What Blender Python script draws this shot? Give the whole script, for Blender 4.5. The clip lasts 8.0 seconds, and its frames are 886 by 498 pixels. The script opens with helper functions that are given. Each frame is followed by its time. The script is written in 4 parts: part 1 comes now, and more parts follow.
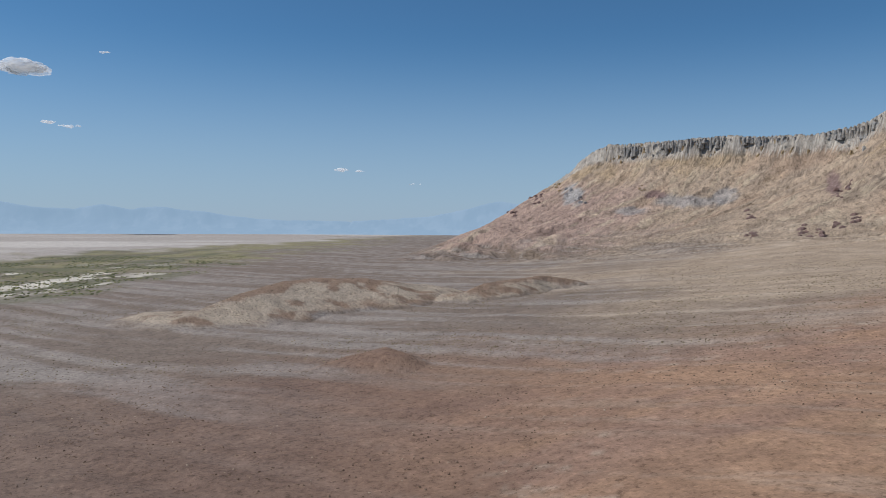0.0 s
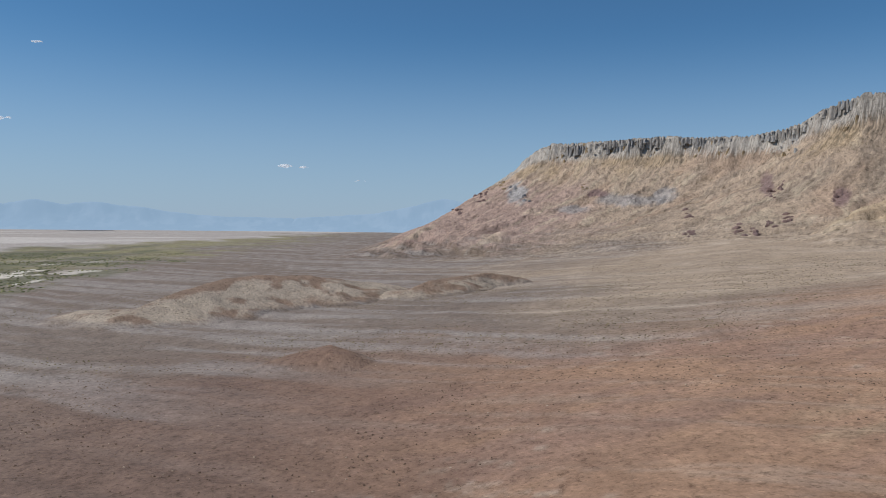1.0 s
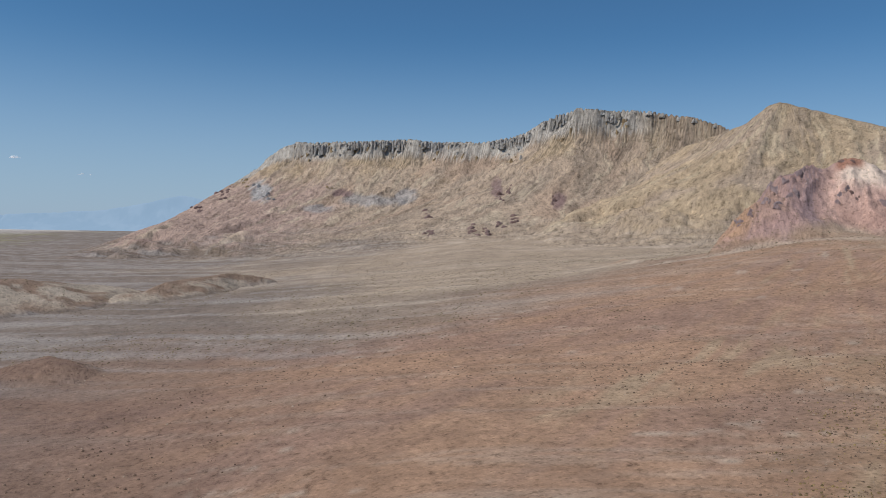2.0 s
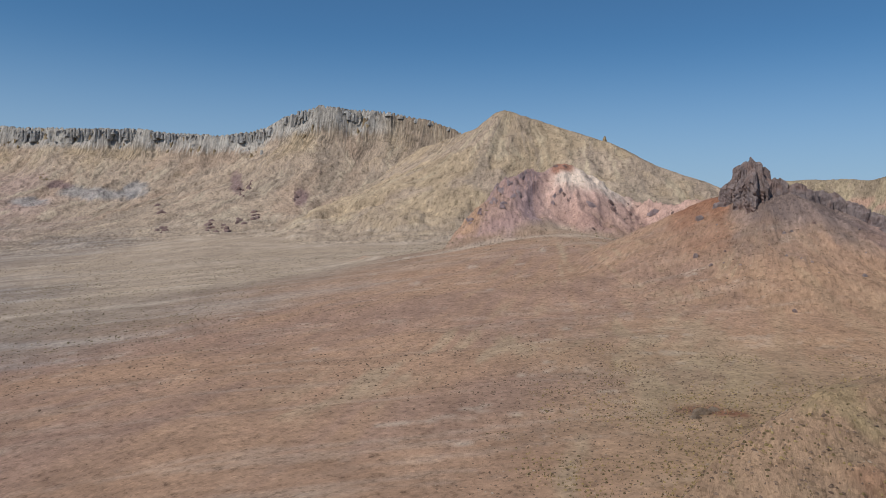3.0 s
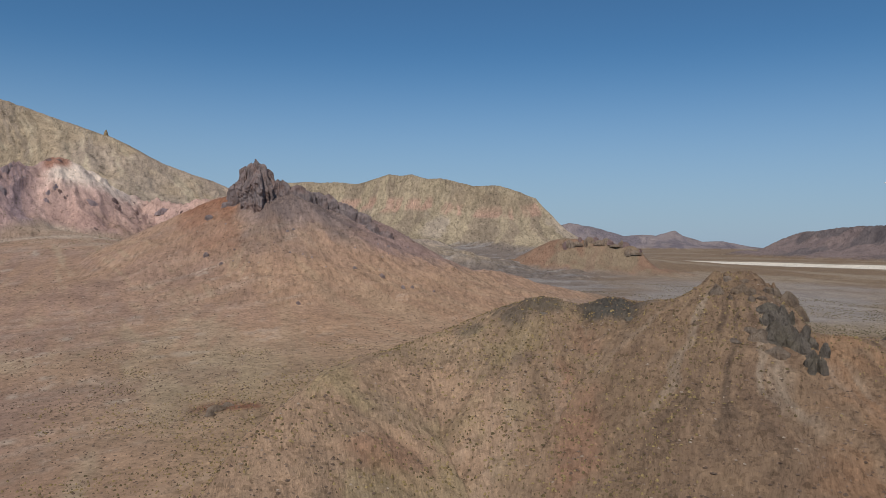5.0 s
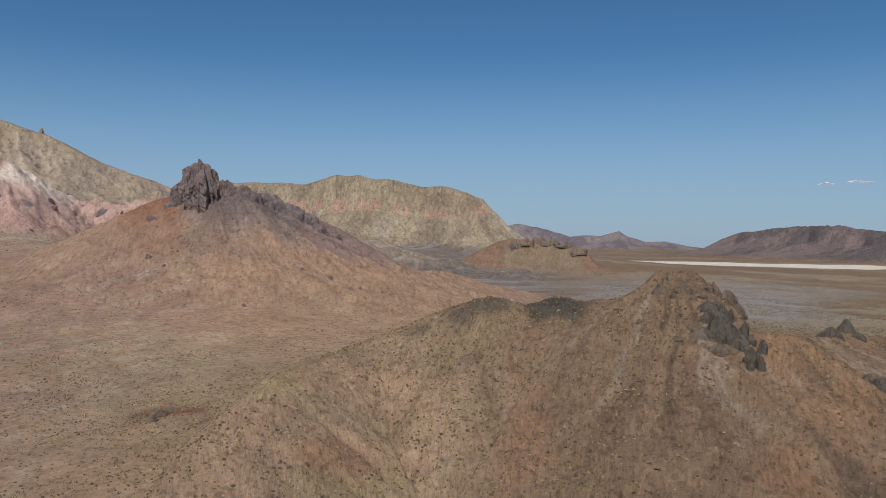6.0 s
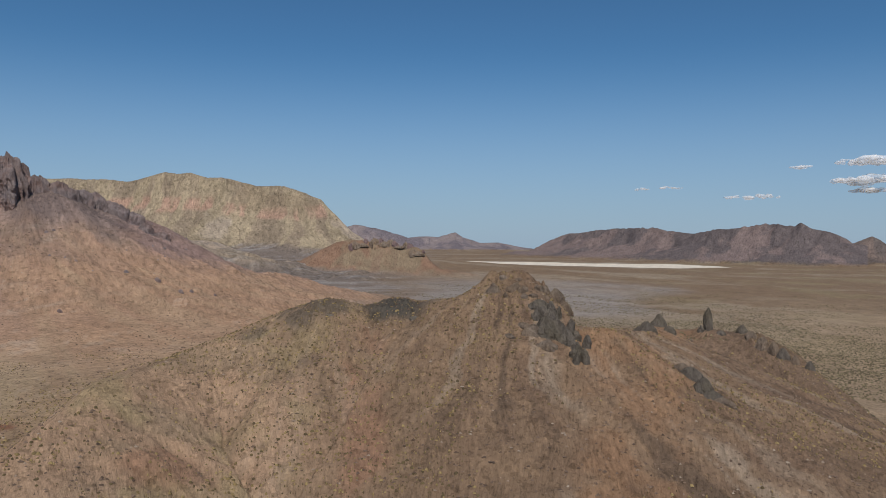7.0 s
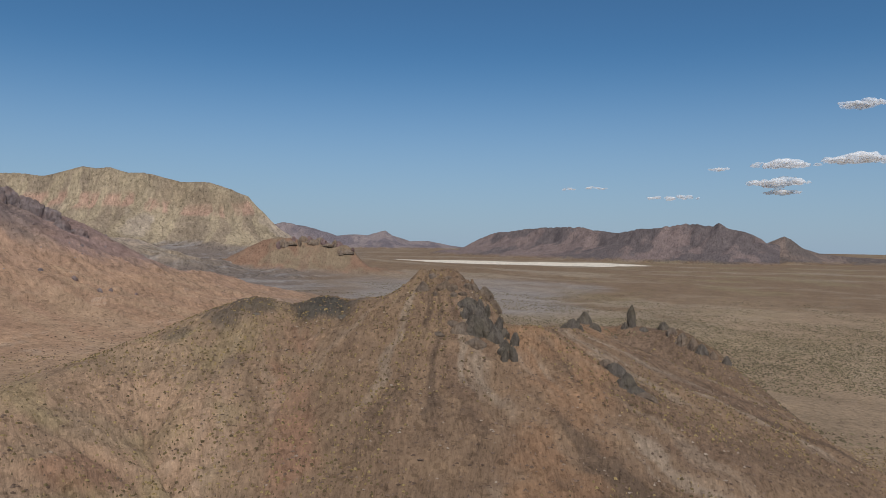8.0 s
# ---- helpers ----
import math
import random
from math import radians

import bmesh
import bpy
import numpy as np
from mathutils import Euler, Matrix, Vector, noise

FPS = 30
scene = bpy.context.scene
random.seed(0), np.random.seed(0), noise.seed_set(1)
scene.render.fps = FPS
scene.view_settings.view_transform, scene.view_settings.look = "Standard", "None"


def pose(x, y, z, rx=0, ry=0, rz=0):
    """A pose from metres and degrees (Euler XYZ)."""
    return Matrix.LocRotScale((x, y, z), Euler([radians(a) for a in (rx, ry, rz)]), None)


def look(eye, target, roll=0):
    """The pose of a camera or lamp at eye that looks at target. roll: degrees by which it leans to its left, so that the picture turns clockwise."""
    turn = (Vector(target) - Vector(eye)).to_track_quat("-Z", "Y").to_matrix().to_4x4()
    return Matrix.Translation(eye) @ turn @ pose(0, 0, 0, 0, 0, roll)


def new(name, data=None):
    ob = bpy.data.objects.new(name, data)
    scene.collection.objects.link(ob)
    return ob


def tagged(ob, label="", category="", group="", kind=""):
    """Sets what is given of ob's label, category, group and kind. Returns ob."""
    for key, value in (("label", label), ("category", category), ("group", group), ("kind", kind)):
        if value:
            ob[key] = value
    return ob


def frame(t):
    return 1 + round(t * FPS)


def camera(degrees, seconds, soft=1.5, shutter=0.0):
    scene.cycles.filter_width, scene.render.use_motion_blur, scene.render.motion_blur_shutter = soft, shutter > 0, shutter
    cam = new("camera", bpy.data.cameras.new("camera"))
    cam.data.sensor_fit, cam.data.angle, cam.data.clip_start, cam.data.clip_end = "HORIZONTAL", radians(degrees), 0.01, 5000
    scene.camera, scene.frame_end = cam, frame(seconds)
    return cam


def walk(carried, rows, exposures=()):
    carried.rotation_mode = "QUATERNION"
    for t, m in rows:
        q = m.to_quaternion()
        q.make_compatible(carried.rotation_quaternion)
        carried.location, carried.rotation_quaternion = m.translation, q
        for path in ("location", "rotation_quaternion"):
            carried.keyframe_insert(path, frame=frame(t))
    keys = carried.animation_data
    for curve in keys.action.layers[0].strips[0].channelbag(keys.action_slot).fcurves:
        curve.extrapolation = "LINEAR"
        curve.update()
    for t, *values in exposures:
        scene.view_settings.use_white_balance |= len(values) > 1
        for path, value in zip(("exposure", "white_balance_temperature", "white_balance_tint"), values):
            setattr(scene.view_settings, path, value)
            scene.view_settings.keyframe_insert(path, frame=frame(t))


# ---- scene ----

# camera: hovering 52 m above the plain, turning from the dry lake round to the ridge with the pinnacles
EYE_Z = 52.0
cam = camera(60.0, 8.0, soft=0.65)
TURN = [  # seconds, yaw, pitch, roll
    (0.0, 0.30, -1.70, -0.40), (0.5, -0.40, -1.80, -0.50), (1.0, -3.80, -1.86, -0.69), (1.2, -7.0, -1.84, -0.78),
    (2.3, -28.72, -1.56, -1.2), (2.5, -32.62, -1.53, -1.28), (3.0, -41.72, -1.45, -1.34), (3.5, -50.50, -1.32, -1.25),
    (4.0, -61.03, -1.13, -0.88), (4.5, -70.32, -0.99, -0.72), (5.0, -77.15, -0.90, -0.54), (5.2, -78.86, -0.87, -0.50),
    (6.3, -82.38, -0.78, -0.42), (6.5, -84.30, -0.75, -0.41), (7.0, -93.03, -0.64, -0.52), (7.5, -98.05, -0.67, -0.72),
    (8.0, -98.27, -0.71, -0.77)]
walk(cam, [(t, pose(0, 0, EYE_Z, 90 + p, r, y)) for t, y, p, r in TURN],
     exposures=[(0.0, 0.0), (3.0, 0.0), (5.0, -0.12), (8.0, -0.14)])

# ---- light ----
SUN_BEARING, SUN_HEIGHT = 270.0, 52.0
world = bpy.data.worlds.new("sky")
scene.world = world
world.use_nodes = True
wn = world.node_tree.nodes
sky = wn.new("ShaderNodeTexSky")
sky.sky_type, sky.sun_disc = "NISHITA", False
sky.sun_elevation, sky.sun_rotation = radians(SUN_HEIGHT), radians(SUN_BEARING)
sky.altitude, sky.air_density, sky.dust_density, sky.ozone_density = 2000, 0.9, 1.2, 4.0
wn["Background"].inputs["Strength"].default_value = 0.088
clear = wn.new("ShaderNodeHueSaturation")
clear.inputs["Saturation"].default_value = 1.1
world.node_tree.links.new(sky.outputs[0], clear.inputs["Color"])
thin = wn.new("ShaderNodeGamma")
thin.inputs["Gamma"].default_value = 1.0
cool = wn.new("ShaderNodeMix")
cool.data_type, cool.blend_type = "RGBA", "MULTIPLY"
cool.inputs["Factor"].default_value, cool.inputs["B"].default_value = 1.0, (0.78, 1.02, 1.02, 1)
world.node_tree.links.new(clear.outputs[0], thin.inputs["Color"])
world.node_tree.links.new(thin.outputs[0], cool.inputs["A"])
# pale blue dust haze towards the horizon, all the way round
where, split, low, haze = (wn.new("ShaderNode" + k) for k in ("TexCoord", "SeparateXYZ", "MapRange", "Mix"))
low.interpolation_type = "SMOOTHSTEP"
for key, value in (("From Min", -0.02), ("From Max", 0.25), ("To Min", 0.85), ("To Max", 0.0)):
    low.inputs[key].default_value = value
haze.data_type = "RGBA"
haze.inputs["B"].default_value = (3.6, 4.7, 6.3, 1)
world.node_tree.links.new(where.outputs["Generated"], split.inputs[0])
world.node_tree.links.new(split.outputs["Z"], low.inputs["Value"])
world.node_tree.links.new(low.outputs[0], haze.inputs["Factor"])
world.node_tree.links.new(cool.outputs["Result"], haze.inputs["A"])
world.node_tree.links.new(haze.outputs["Result"], wn["Background"].inputs["Color"])
lamp = bpy.data.lights.new("sun", "SUN")
lamp.energy, lamp.angle, lamp.color = 4.1, radians(0.53), (1.0, 0.96, 0.91)
sun = new("sun", lamp)
b, h = radians(SUN_BEARING), radians(SUN_HEIGHT)
sun.matrix_world = look((math.sin(b) * math.cos(h) * 300, math.cos(b) * math.cos(h) * 300, 300 * math.sin(h)), (0, 0, 0))

# ---- noise and survey helpers ----


def lattice(ix, iy, seed):
    h = (ix * 374761393 + iy * 668265263 + seed * 974711) & 0xFFFFFFFF
    h = ((h ^ (h >> 13)) * 1274126177) & 0xFFFFFFFF
    return ((h ^ (h >> 16)) & 0xFFFF) / 65535.0


def smooth_noise(x, y, seed=0):
    """Value noise, 0 to 1, one cell a unit."""
    fx, fy = np.floor(x), np.floor(y)
    ix, iy = fx.astype(np.int64), fy.astype(np.int64)
    u, v = x - fx, y - fy
    u, v = u * u * u * (u * (u * 6 - 15) + 10), v * v * v * (v * (v * 6 - 15) + 10)
    a, b = lattice(ix, iy, seed), lattice(ix + 1, iy, seed)
    c, d = lattice(ix, iy + 1, seed), lattice(ix + 1, iy + 1, seed)
    return (a * (1 - u) + b * u) * (1 - v) + (c * (1 - u) + d * u) * v


def fbm(x, y, seed=0, octaves=4):
    """Fractal noise, about -1 to 1."""
    total, gain, norm = 0.0, 1.0, 0.0
    for k in range(octaves):
        total = total + gain * (smooth_noise(x, y, seed + 17 * k) * 2 - 1)
        norm += gain
        x, y, gain = x * 2.03 + 13.7, y * 2.03 - 7.1, gain * 0.5
    return total / norm * 1.6


def ridged(x, y, seed=0, octaves=3):
    """Sharp crests at 1, hollows towards 0."""
    total, gain, norm = 0.0, 1.0, 0.0
    for k in range(octaves):
        total = total + gain * (1 - np.abs(smooth_noise(x, y, seed + 31 * k) * 2 - 1))
        norm += gain
        x, y, gain = x * 2.1 + 3.3, y * 2.1 + 9.1, gain * 0.5
    return total / norm


def step(a, b, v):
    t = np.clip((v - a) / (b - a), 0, 1)
    return t * t * (3 - 2 * t)


def band(a, b, c, d, v):
    return step(a, b, v) * (1 - step(c, d, v))


def at(bearing, dist):
    """Plan position from a bearing (degrees, clockwise from +y) and a distance in metres from the hover point."""
    return dist * math.sin(radians(bearing)), dist * math.cos(radians(bearing))


def sight(bearing, dist, angle):
    """A point seen on that bearing and distance at an angle of elevation."""
    return (*at(bearing, dist), EYE_Z + dist * math.tan(radians(angle)))


def tint(r, g, b):
    """A base colour from 8-bit values."""
    return np.array([(c / 255 / 12.92 if c < 10.3 else ((c / 255 + 0.055) / 1.055) ** 2.4) for c in (r, g, b)])


def mix(a, b, f):
    f = np.asarray(f)[..., None] if np.ndim(f) else f
    return a * (1 - f) + b * f


# ---- materials ----


def node_material(name):
    m = bpy.data.materials.new(name)
    m.use_nodes = True
    nt = m.node_tree
    bsdf = nt.nodes["Principled BSDF"]
    bsdf.inputs["Roughness"].default_value = 0.95
    bsdf.inputs["Specular IOR Level"].default_value = 0.15
    return m, nt, bsdf


def ramp(nt, fac, stops):
    r = nt.nodes.new("ShaderNodeValToRGB")
    while len(r.color_ramp.elements) < len(stops):
        r.color_ramp.elements.new(0.5)
    for e, (pos, c) in zip(r.color_ramp.elements, stops):
        e.position, e.color = pos, (*c, 1)
    nt.links.new(fac, r.inputs[0])
    return r.outputs[0]


def noise_node(nt, scale, detail=6, rough=0.6, stretch=(1, 1, 1), along=""):
    if along:
        co = nt.nodes.new("ShaderNodeAttribute")
        co.attribute_name = along
    else:
        co = nt.nodes.new("ShaderNodeNewGeometry")
    mp = nt.nodes.new("ShaderNodeMapping")
    mp.inputs["Scale"].default_value = stretch
    n = nt.nodes.new("ShaderNodeTexNoise")
    n.inputs["Scale"].default_value, n.inputs["Detail"].default_value, n.inputs["Roughness"].default_value = scale, detail, rough
    nt.links.new(co.outputs["Vector" if along else "Position"], mp.inputs[0])
    nt.links.new(mp.outputs[0], n.inputs["Vector"])
    return n.outputs["Fac"]


def mul(nt, a, b, fac=1.0, kind="MULTIPLY"):
    n = nt.nodes.new("ShaderNodeMix")
    n.data_type, n.blend_type = "RGBA", kind
    n.inputs["Factor"].default_value = fac
    nt.links.new(a, n.inputs["A"])
    nt.links.new(b, n.inputs["B"])
    return n.outputs["Result"]


def cell_node(nt, size):
    """A random value for each stone-sized cell."""
    co, v = nt.nodes.new("ShaderNodeNewGeometry"), nt.nodes.new("ShaderNodeTexVoronoi")
    v.inputs["Scale"].default_value = 1 / size
    nt.links.new(co.outputs["Position"], v.inputs["Vector"])
    sep = nt.nodes.new("ShaderNodeSeparateColor")
    nt.links.new(v.outputs["Color"], sep.inputs[0])
    return sep.outputs[0], v.outputs["Distance"]


def earth(name, broad, relief, spread=0.5, stones=(), fall=True):
    """Soil, scree and rock debris, coloured by the mesh's 'soil' attribute; `broad`: widest mottling, a metre; `stones`: sizes of the debris in metres."""
    m, nt, bsdf = node_material(name)
    at_ = nt.nodes.new("ShaderNodeAttribute")
    at_.attribute_name = "soil"
    mott = noise_node(nt, broad, 8, 0.65)
    c = mul(nt, at_.outputs["Color"], ramp(nt, mott, [(0.36, (0.91, 0.9, 0.9)), (0.5, (1, 1, 1)), (0.64, (1.08, 1.08, 1.07))]))
    grit = noise_node(nt, broad * 7, 10, 0.8, along="flow" if fall else "")
    lo, hi = 1 - spread, 1 + spread
    c = mul(nt, c, ramp(nt, grit, [(0.36, (lo * 0.8, lo * 0.78, lo * 0.76)), (0.44, (1 - 0.3 * spread,) * 3), (0.5, (1, 1, 1)), (0.57, (1 + 0.35 * spread,) * 3), (0.66, (hi, hi * 0.99, hi * 0.97))]))
    for size in stones:
        r, d = cell_node(nt, size)
        # dark cells are painted as the stones' small shadows, pale cells as stones
        c = mul(nt, c, ramp(nt, r, [(0.0, (0.74, 0.73, 0.71)), (0.12, (0.9, 0.89, 0.88)), (0.2, (1, 1, 1)), (0.86, (1.01, 1.01, 1.01)), (0.95, (1.08, 1.08, 1.07)), (1.0, (1.22, 1.21, 1.18))]))
    nt.links.new(c, bsdf.inputs["Base Color"])
    bump = nt.nodes.new("ShaderNodeBump")
    bump.inputs["Strength"].default_value, bump.inputs["Distance"].default_value = 1.0, relief
    nt.links.new(grit, bump.inputs["Height"])
    nt.links.new(bump.outputs[0], bsdf.inputs["Normal"])
    return m


EARTH_NEAR = earth("stony_soil", 0.22, 0.22, 0.4, (0.28, 0.7))
EARTH_MID = earth("gravel_slope", 0.09, 0.5, 0.36, (1.1,))
EARTH_FAR = earth("mountain_slope", 0.03, 2.0, 0.5, (3.0,))
EARTH_PLAIN = earth("desert_ground", 0.07, 0.3, 0.36, (0.55,), False)

# ---- meshes from grids ----


def grid_mesh(name, X, Y, Z, colour, material, keep=None, wrap=False, flow=None):
    """A quad sheet over a grid of points (rows, columns), with a soil colour for each point."""
    n, m = X.shape
    idx = np.arange(n * m).reshape(n, m)
    if wrap:
        idx = np.concatenate([idx, idx[:, :1]], 1)
    quads = np.stack([idx[:-1, :-1], idx[:-1, 1:], idx[1:, 1:], idx[1:, :-1]], -1).reshape(-1, 4)
    if keep is not None:
        quads = quads[keep.ravel()[quads].any(1)]
    used = np.unique(quads)
    place = np.zeros(n * m, np.int64)
    place[used] = np.arange(len(used))
    quads = place[quads]
    co = np.stack([X, Y, Z], -1).reshape(-1, 3)[used].astype(np.float32)
    me = bpy.data.meshes.new(name)
    me.vertices.add(len(co))
    me.vertices.foreach_set("co", co.ravel())
    me.loops.add(quads.size)
    me.loops.foreach_set("vertex_index", quads.ravel().astype(np.int32))
    me.polygons.add(len(quads))
    me.polygons.foreach_set("loop_start", np.arange(0, quads.size, 4, dtype=np.int32))
    me.update(calc_edges=True)
    me.polygons.foreach_set("use_smooth", np.ones(len(quads), bool))
    a = me.color_attributes.new("soil", "FLOAT_COLOR", "POINT")
    rgba = np.ones((len(used), 4), np.float32)
    rgba[:, :3] = np.clip(colour.reshape(-1, 3)[used], 0.005, 0.95)
    a.data.foreach_set("color", rgba.ravel())
    if flow is not None:  # across and down the slope, in metres
        a = me.attributes.new("flow", "FLOAT_VECTOR", "POINT")
        a.data.foreach_set("vector", flow.reshape(-1, 3)[used].astype(np.float32).ravel())
    me.materials.append(material)
    return new(name, me)


def polar(b0, b1, nb, d0, d1, nd, power=1.0):
    bs = np.radians(np.linspace(b0, b1, nb))
    ds = d0 + (d1 - d0) * np.linspace(0, 1, nd) ** power
    D, B = np.meshgrid(ds, bs, indexing="ij")
    return D * np.sin(B), D * np.cos(B)


def sample(points, gap):
    """Points along a polyline at even steps; keeps x, y, z and adds the length so far."""
    pts = np.array(points, float)
    seg = np.linalg.norm(np.diff(pts[:, :2], axis=0), axis=1)
    s = np.concatenate([[0], np.cumsum(seg)])
    q = np.linspace(0, s[-1], max(2, int(s[-1] / gap) + 1))
    return np.stack([*(np.interp(q, s, pts[:, k]) for k in range(3)), q], 1)


def envelope(X, Y, crest, fall, turn, soft):
    """The highest of the slopes that fall away from each crest point: height, distance from the crest, and a place along the foot that also turns round the crest's ends."""
    H = np.full(X.shape, -1e9)
    Dd, Px, Py, S = (np.zeros(X.shape) for _ in range(4))
    for x, y, z, s in crest:
        d = np.sqrt((X - x) ** 2 + (Y - y) ** 2 + soft * soft) - soft
        h = z - fall(d, z) - 0.04 * d
        m = h > H
        H[m], Dd[m], Px[m], Py[m], S[m] = h[m], d[m], x, y, s
    mx, my = crest[:, 0].mean(), crest[:, 1].mean()
    ang = np.arctan2(X - Px, Y - Py) - math.atan2(-mx, -my)
    ang = (ang + math.pi) % (2 * math.pi) - math.pi
    return H, Dd, S - turn * ang


def along(X, Y, pts):
    """Distance to a polyline in plan."""
    best = np.full(X.shape, 1e9)
    for (ax, ay), (bx, by) in zip(pts[:-1], pts[1:]):
        vx, vy = bx - ax, by - ay
        t = np.clip(((X - ax) * vx + (Y - ay) * vy) / (vx * vx + vy * vy), 0, 1)
        best = np.minimum(best, np.hypot(X - ax - t * vx, Y - ay - t * vy))
    return best


# ---- the ground ----
FOOT_LINE = ((3, 1500), (15, 1050), (30, 800), (45, 720), (60, 800), (75, 1050), (86, 1150))
FOOT = [at(b, d) for b, d in FOOT_LINE]
FAN, KNOB_FAN, NEAR_FAN = at(50, 430), at(64, 320), at(92, 120)
FLOW = at(-58, 1)  # the way the washes run


def ground_height(X, Y):
    d, r, bearing = along(X, Y, FOOT), np.hypot(X, Y), np.degrees(np.arctan2(X, Y))
    past = r > np.interp(bearing, [p[0] for p in FOOT_LINE], [p[1] for p in FOOT_LINE])
    d = np.where(past & (bearing > 3) & (bearing < 86), np.clip(r - 1700, 0, 3000) / 2, d)
    z = np.interp(bearing, [-4, 6, 14, 24], [2, 14, 28, 38]) * np.exp(-d / 270)
    z = z + 36 * np.exp(-np.hypot(X - FAN[0], Y - FAN[1]) / 170)
    z = z + 25 * np.exp(-np.hypot(X - KNOB_FAN[0], Y - KNOB_FAN[1]) / 92)
    z = z + 10 * np.exp(-(np.hypot(X - NEAR_FAN[0], Y - NEAR_FAN[1]) / 130) ** 2)
    r = np.hypot(X, Y)
    z = z + 0.5 * fbm(X / 60, Y / 60, 3, 4) * step(20, 120, r) * (1 - 0.9 * step(1500, 3000, r))
    u, v = X * FLOW[0] + Y * FLOW[1], X * FLOW[1] - Y * FLOW[0]
    z = z + 7 * (ridged(u / 130, v / 55, 4, 4) - 0.6) * np.exp(-d / 190) * step(250, 420, r)
    z = z + 0.7 * fbm(u / 160, v / 14, 5, 3) * step(60, 160, r) * (1 - step(700, 1300, r))
    return z


RED, REDDARK, TAN, GREY = tint(147, 119, 98), tint(131, 107, 96), tint(150, 134, 117), tint(136, 128, 122)
PALE, OLIVE, GREEN, SALT, MAUVE = tint(164, 149, 133), tint(131, 118, 90), tint(98, 99, 76), tint(208, 201, 190), tint(132, 107, 103)


def lake_mask(X, Y, w):
    """1 on the dry lake and its marshy edge."""
    r, bearing = np.hypot(X, Y), np.degrees(np.arctan2(X, Y))
    edge = np.interp(r, [350, 540, 620, 850, 1300, 2000, 4900], [-40, -32, -27, -20, -13, -8, -1.5])
    return step(edge + 3, edge - 3, bearing + 3 * w + 2.5 * fbm(X / 30, Y / 45, 47, 3))


def soil(X, Y):
    r, bearing = np.hypot(X, Y), np.degrees(np.arctan2(X, Y))
    w = fbm(X / 90, Y / 90, 11, 4)
    u, v = X * FLOW[0] + Y * FLOW[1], X * FLOW[1] - Y * FLOW[0]
    streak = fbm(u / 120 + w * 0.4, v / 9 + w, 21, 4)
    wide = fbm(u / 300, v / 45 + w * 0.6, 23, 3)
    c = mix(tint(116, 104, 95) + 0 * X[..., None], GREY, step(-0.3, 0.7, streak + 0.4 * wide))
    # tan fans under the mesa
    c = mix(c, mix(TAN + 0 * c, PALE, step(-0.1, 0.8, streak)), step(2, 26, bearing + 8 * w) * step(260, 460, r + 70 * w + 30 * streak) * (1 - step(62, 72, bearing)))
    # red fan
    red = band(-70, 5, 85, 97, bearing + 4 * w) * (1 - step(140, 300, r + 50 * w + 25 * streak - 3.6 * np.clip(bearing - 3, 0, 50)))
    rays = 0
    for (ax, ay), share in ((FAN, 1 - step(38, 78, bearing + 10 * w)), (KNOB_FAN, step(38, 78, bearing + 10 * w))):
        turn, run = np.arctan2(ax - X, ay - Y), np.hypot(X - ax, Y - ay)
        rays = rays + share * (1.2 * fbm(turn * 16 + 0.8 * w, run / 90, 24, 4) + 0.8 * fbm(turn * 60, run / 30, 26, 3))
    rc = mix(RED + 0 * c, REDDARK, 0.6 * step(-0.3, 0.9, wide + 0.5 * rays))
    rc = mix(rc, tint(158, 140, 124), 0.4 * step(0.3, 0.9, fbm(u / 60, v / 3.2 + 0.5 * w, 30, 3)))
    rc = mix(rc, tint(151, 131, 109), 0.85 * step(0.1, 0.8, 0.6 * w - 0.8 * rays + 1.0 * step(34, 60, bearing + 10 * w + 0.06 * (200 - r)) * (1 - 0.9 * step(60, 74, bearing + 0.12 * (r - 180)))) * step(10, 40, bearing + 0.08 * (200 - r)))
    rc = mix(rc, PALE, 0.75 * step(0.45, 0.95, fbm(u / 14, v / 2.6, 28, 3)) * step(-0.2, 0.5, rays + w))
    rc = mix(rc, tint(100, 80, 72), step(24, -18, bearing) * 0.8)
    rc = mix(rc, tint(156, 125, 99), 0.55 * step(56, 70, bearing + 5 * w))
    c = mix(c, rc, red)
    # olive gravel in front of the near ridge
    c = mix(c, mix(OLIVE * 1.1 + 0 * c, tint(140, 122, 104), step(-0.2, 0.5, w)), 0.4 * step(38, 62, bearing + 8 * w) * (1 - step(150, 240, r + 30 * w)))
    # red scar
    sx, sy = at(61.4, 139)
    c = mix(c, tint(118, 79, 61), 0.85 * (1 - step(2, 6.0, np.hypot(X - sx, (Y - sy) * 0.7) + 2.5 * fbm(X / 3, Y / 3, 45, 3))))
    # plain beyond the near ridge
    plain = step(85.5, 93.5, bearing + 2 * w)
    pc = mix(tint(119, 99, 79) + 0 * c, tint(136, 120, 101), step(0.1, 0.8, fbm(bearing / 9, r / 60 + w, 25, 4)))
    pc = mix(pc, OLIVE, 0.5 * step(0.0, 0.7, fbm(X / 70, Y / 70, 27, 4)) * step(105.5, 113.5, bearing))
    pc = mix(pc, GREY, band(89.5, 93.5, 105.5, 111, bearing + 2 * w) * band(420, 520, 700, 900, r + 60 * w) * 0.8)
    pc = mix(pc, tint(150, 130, 107), 0.6 * step(112, 119, bearing + 3 * w) * (1 - step(500, 800, r + 80 * w)))
    c = mix(c, pc, plain)
    # marsh and salt flat of the dry lake
    lake = lake_mask(X, Y, w)
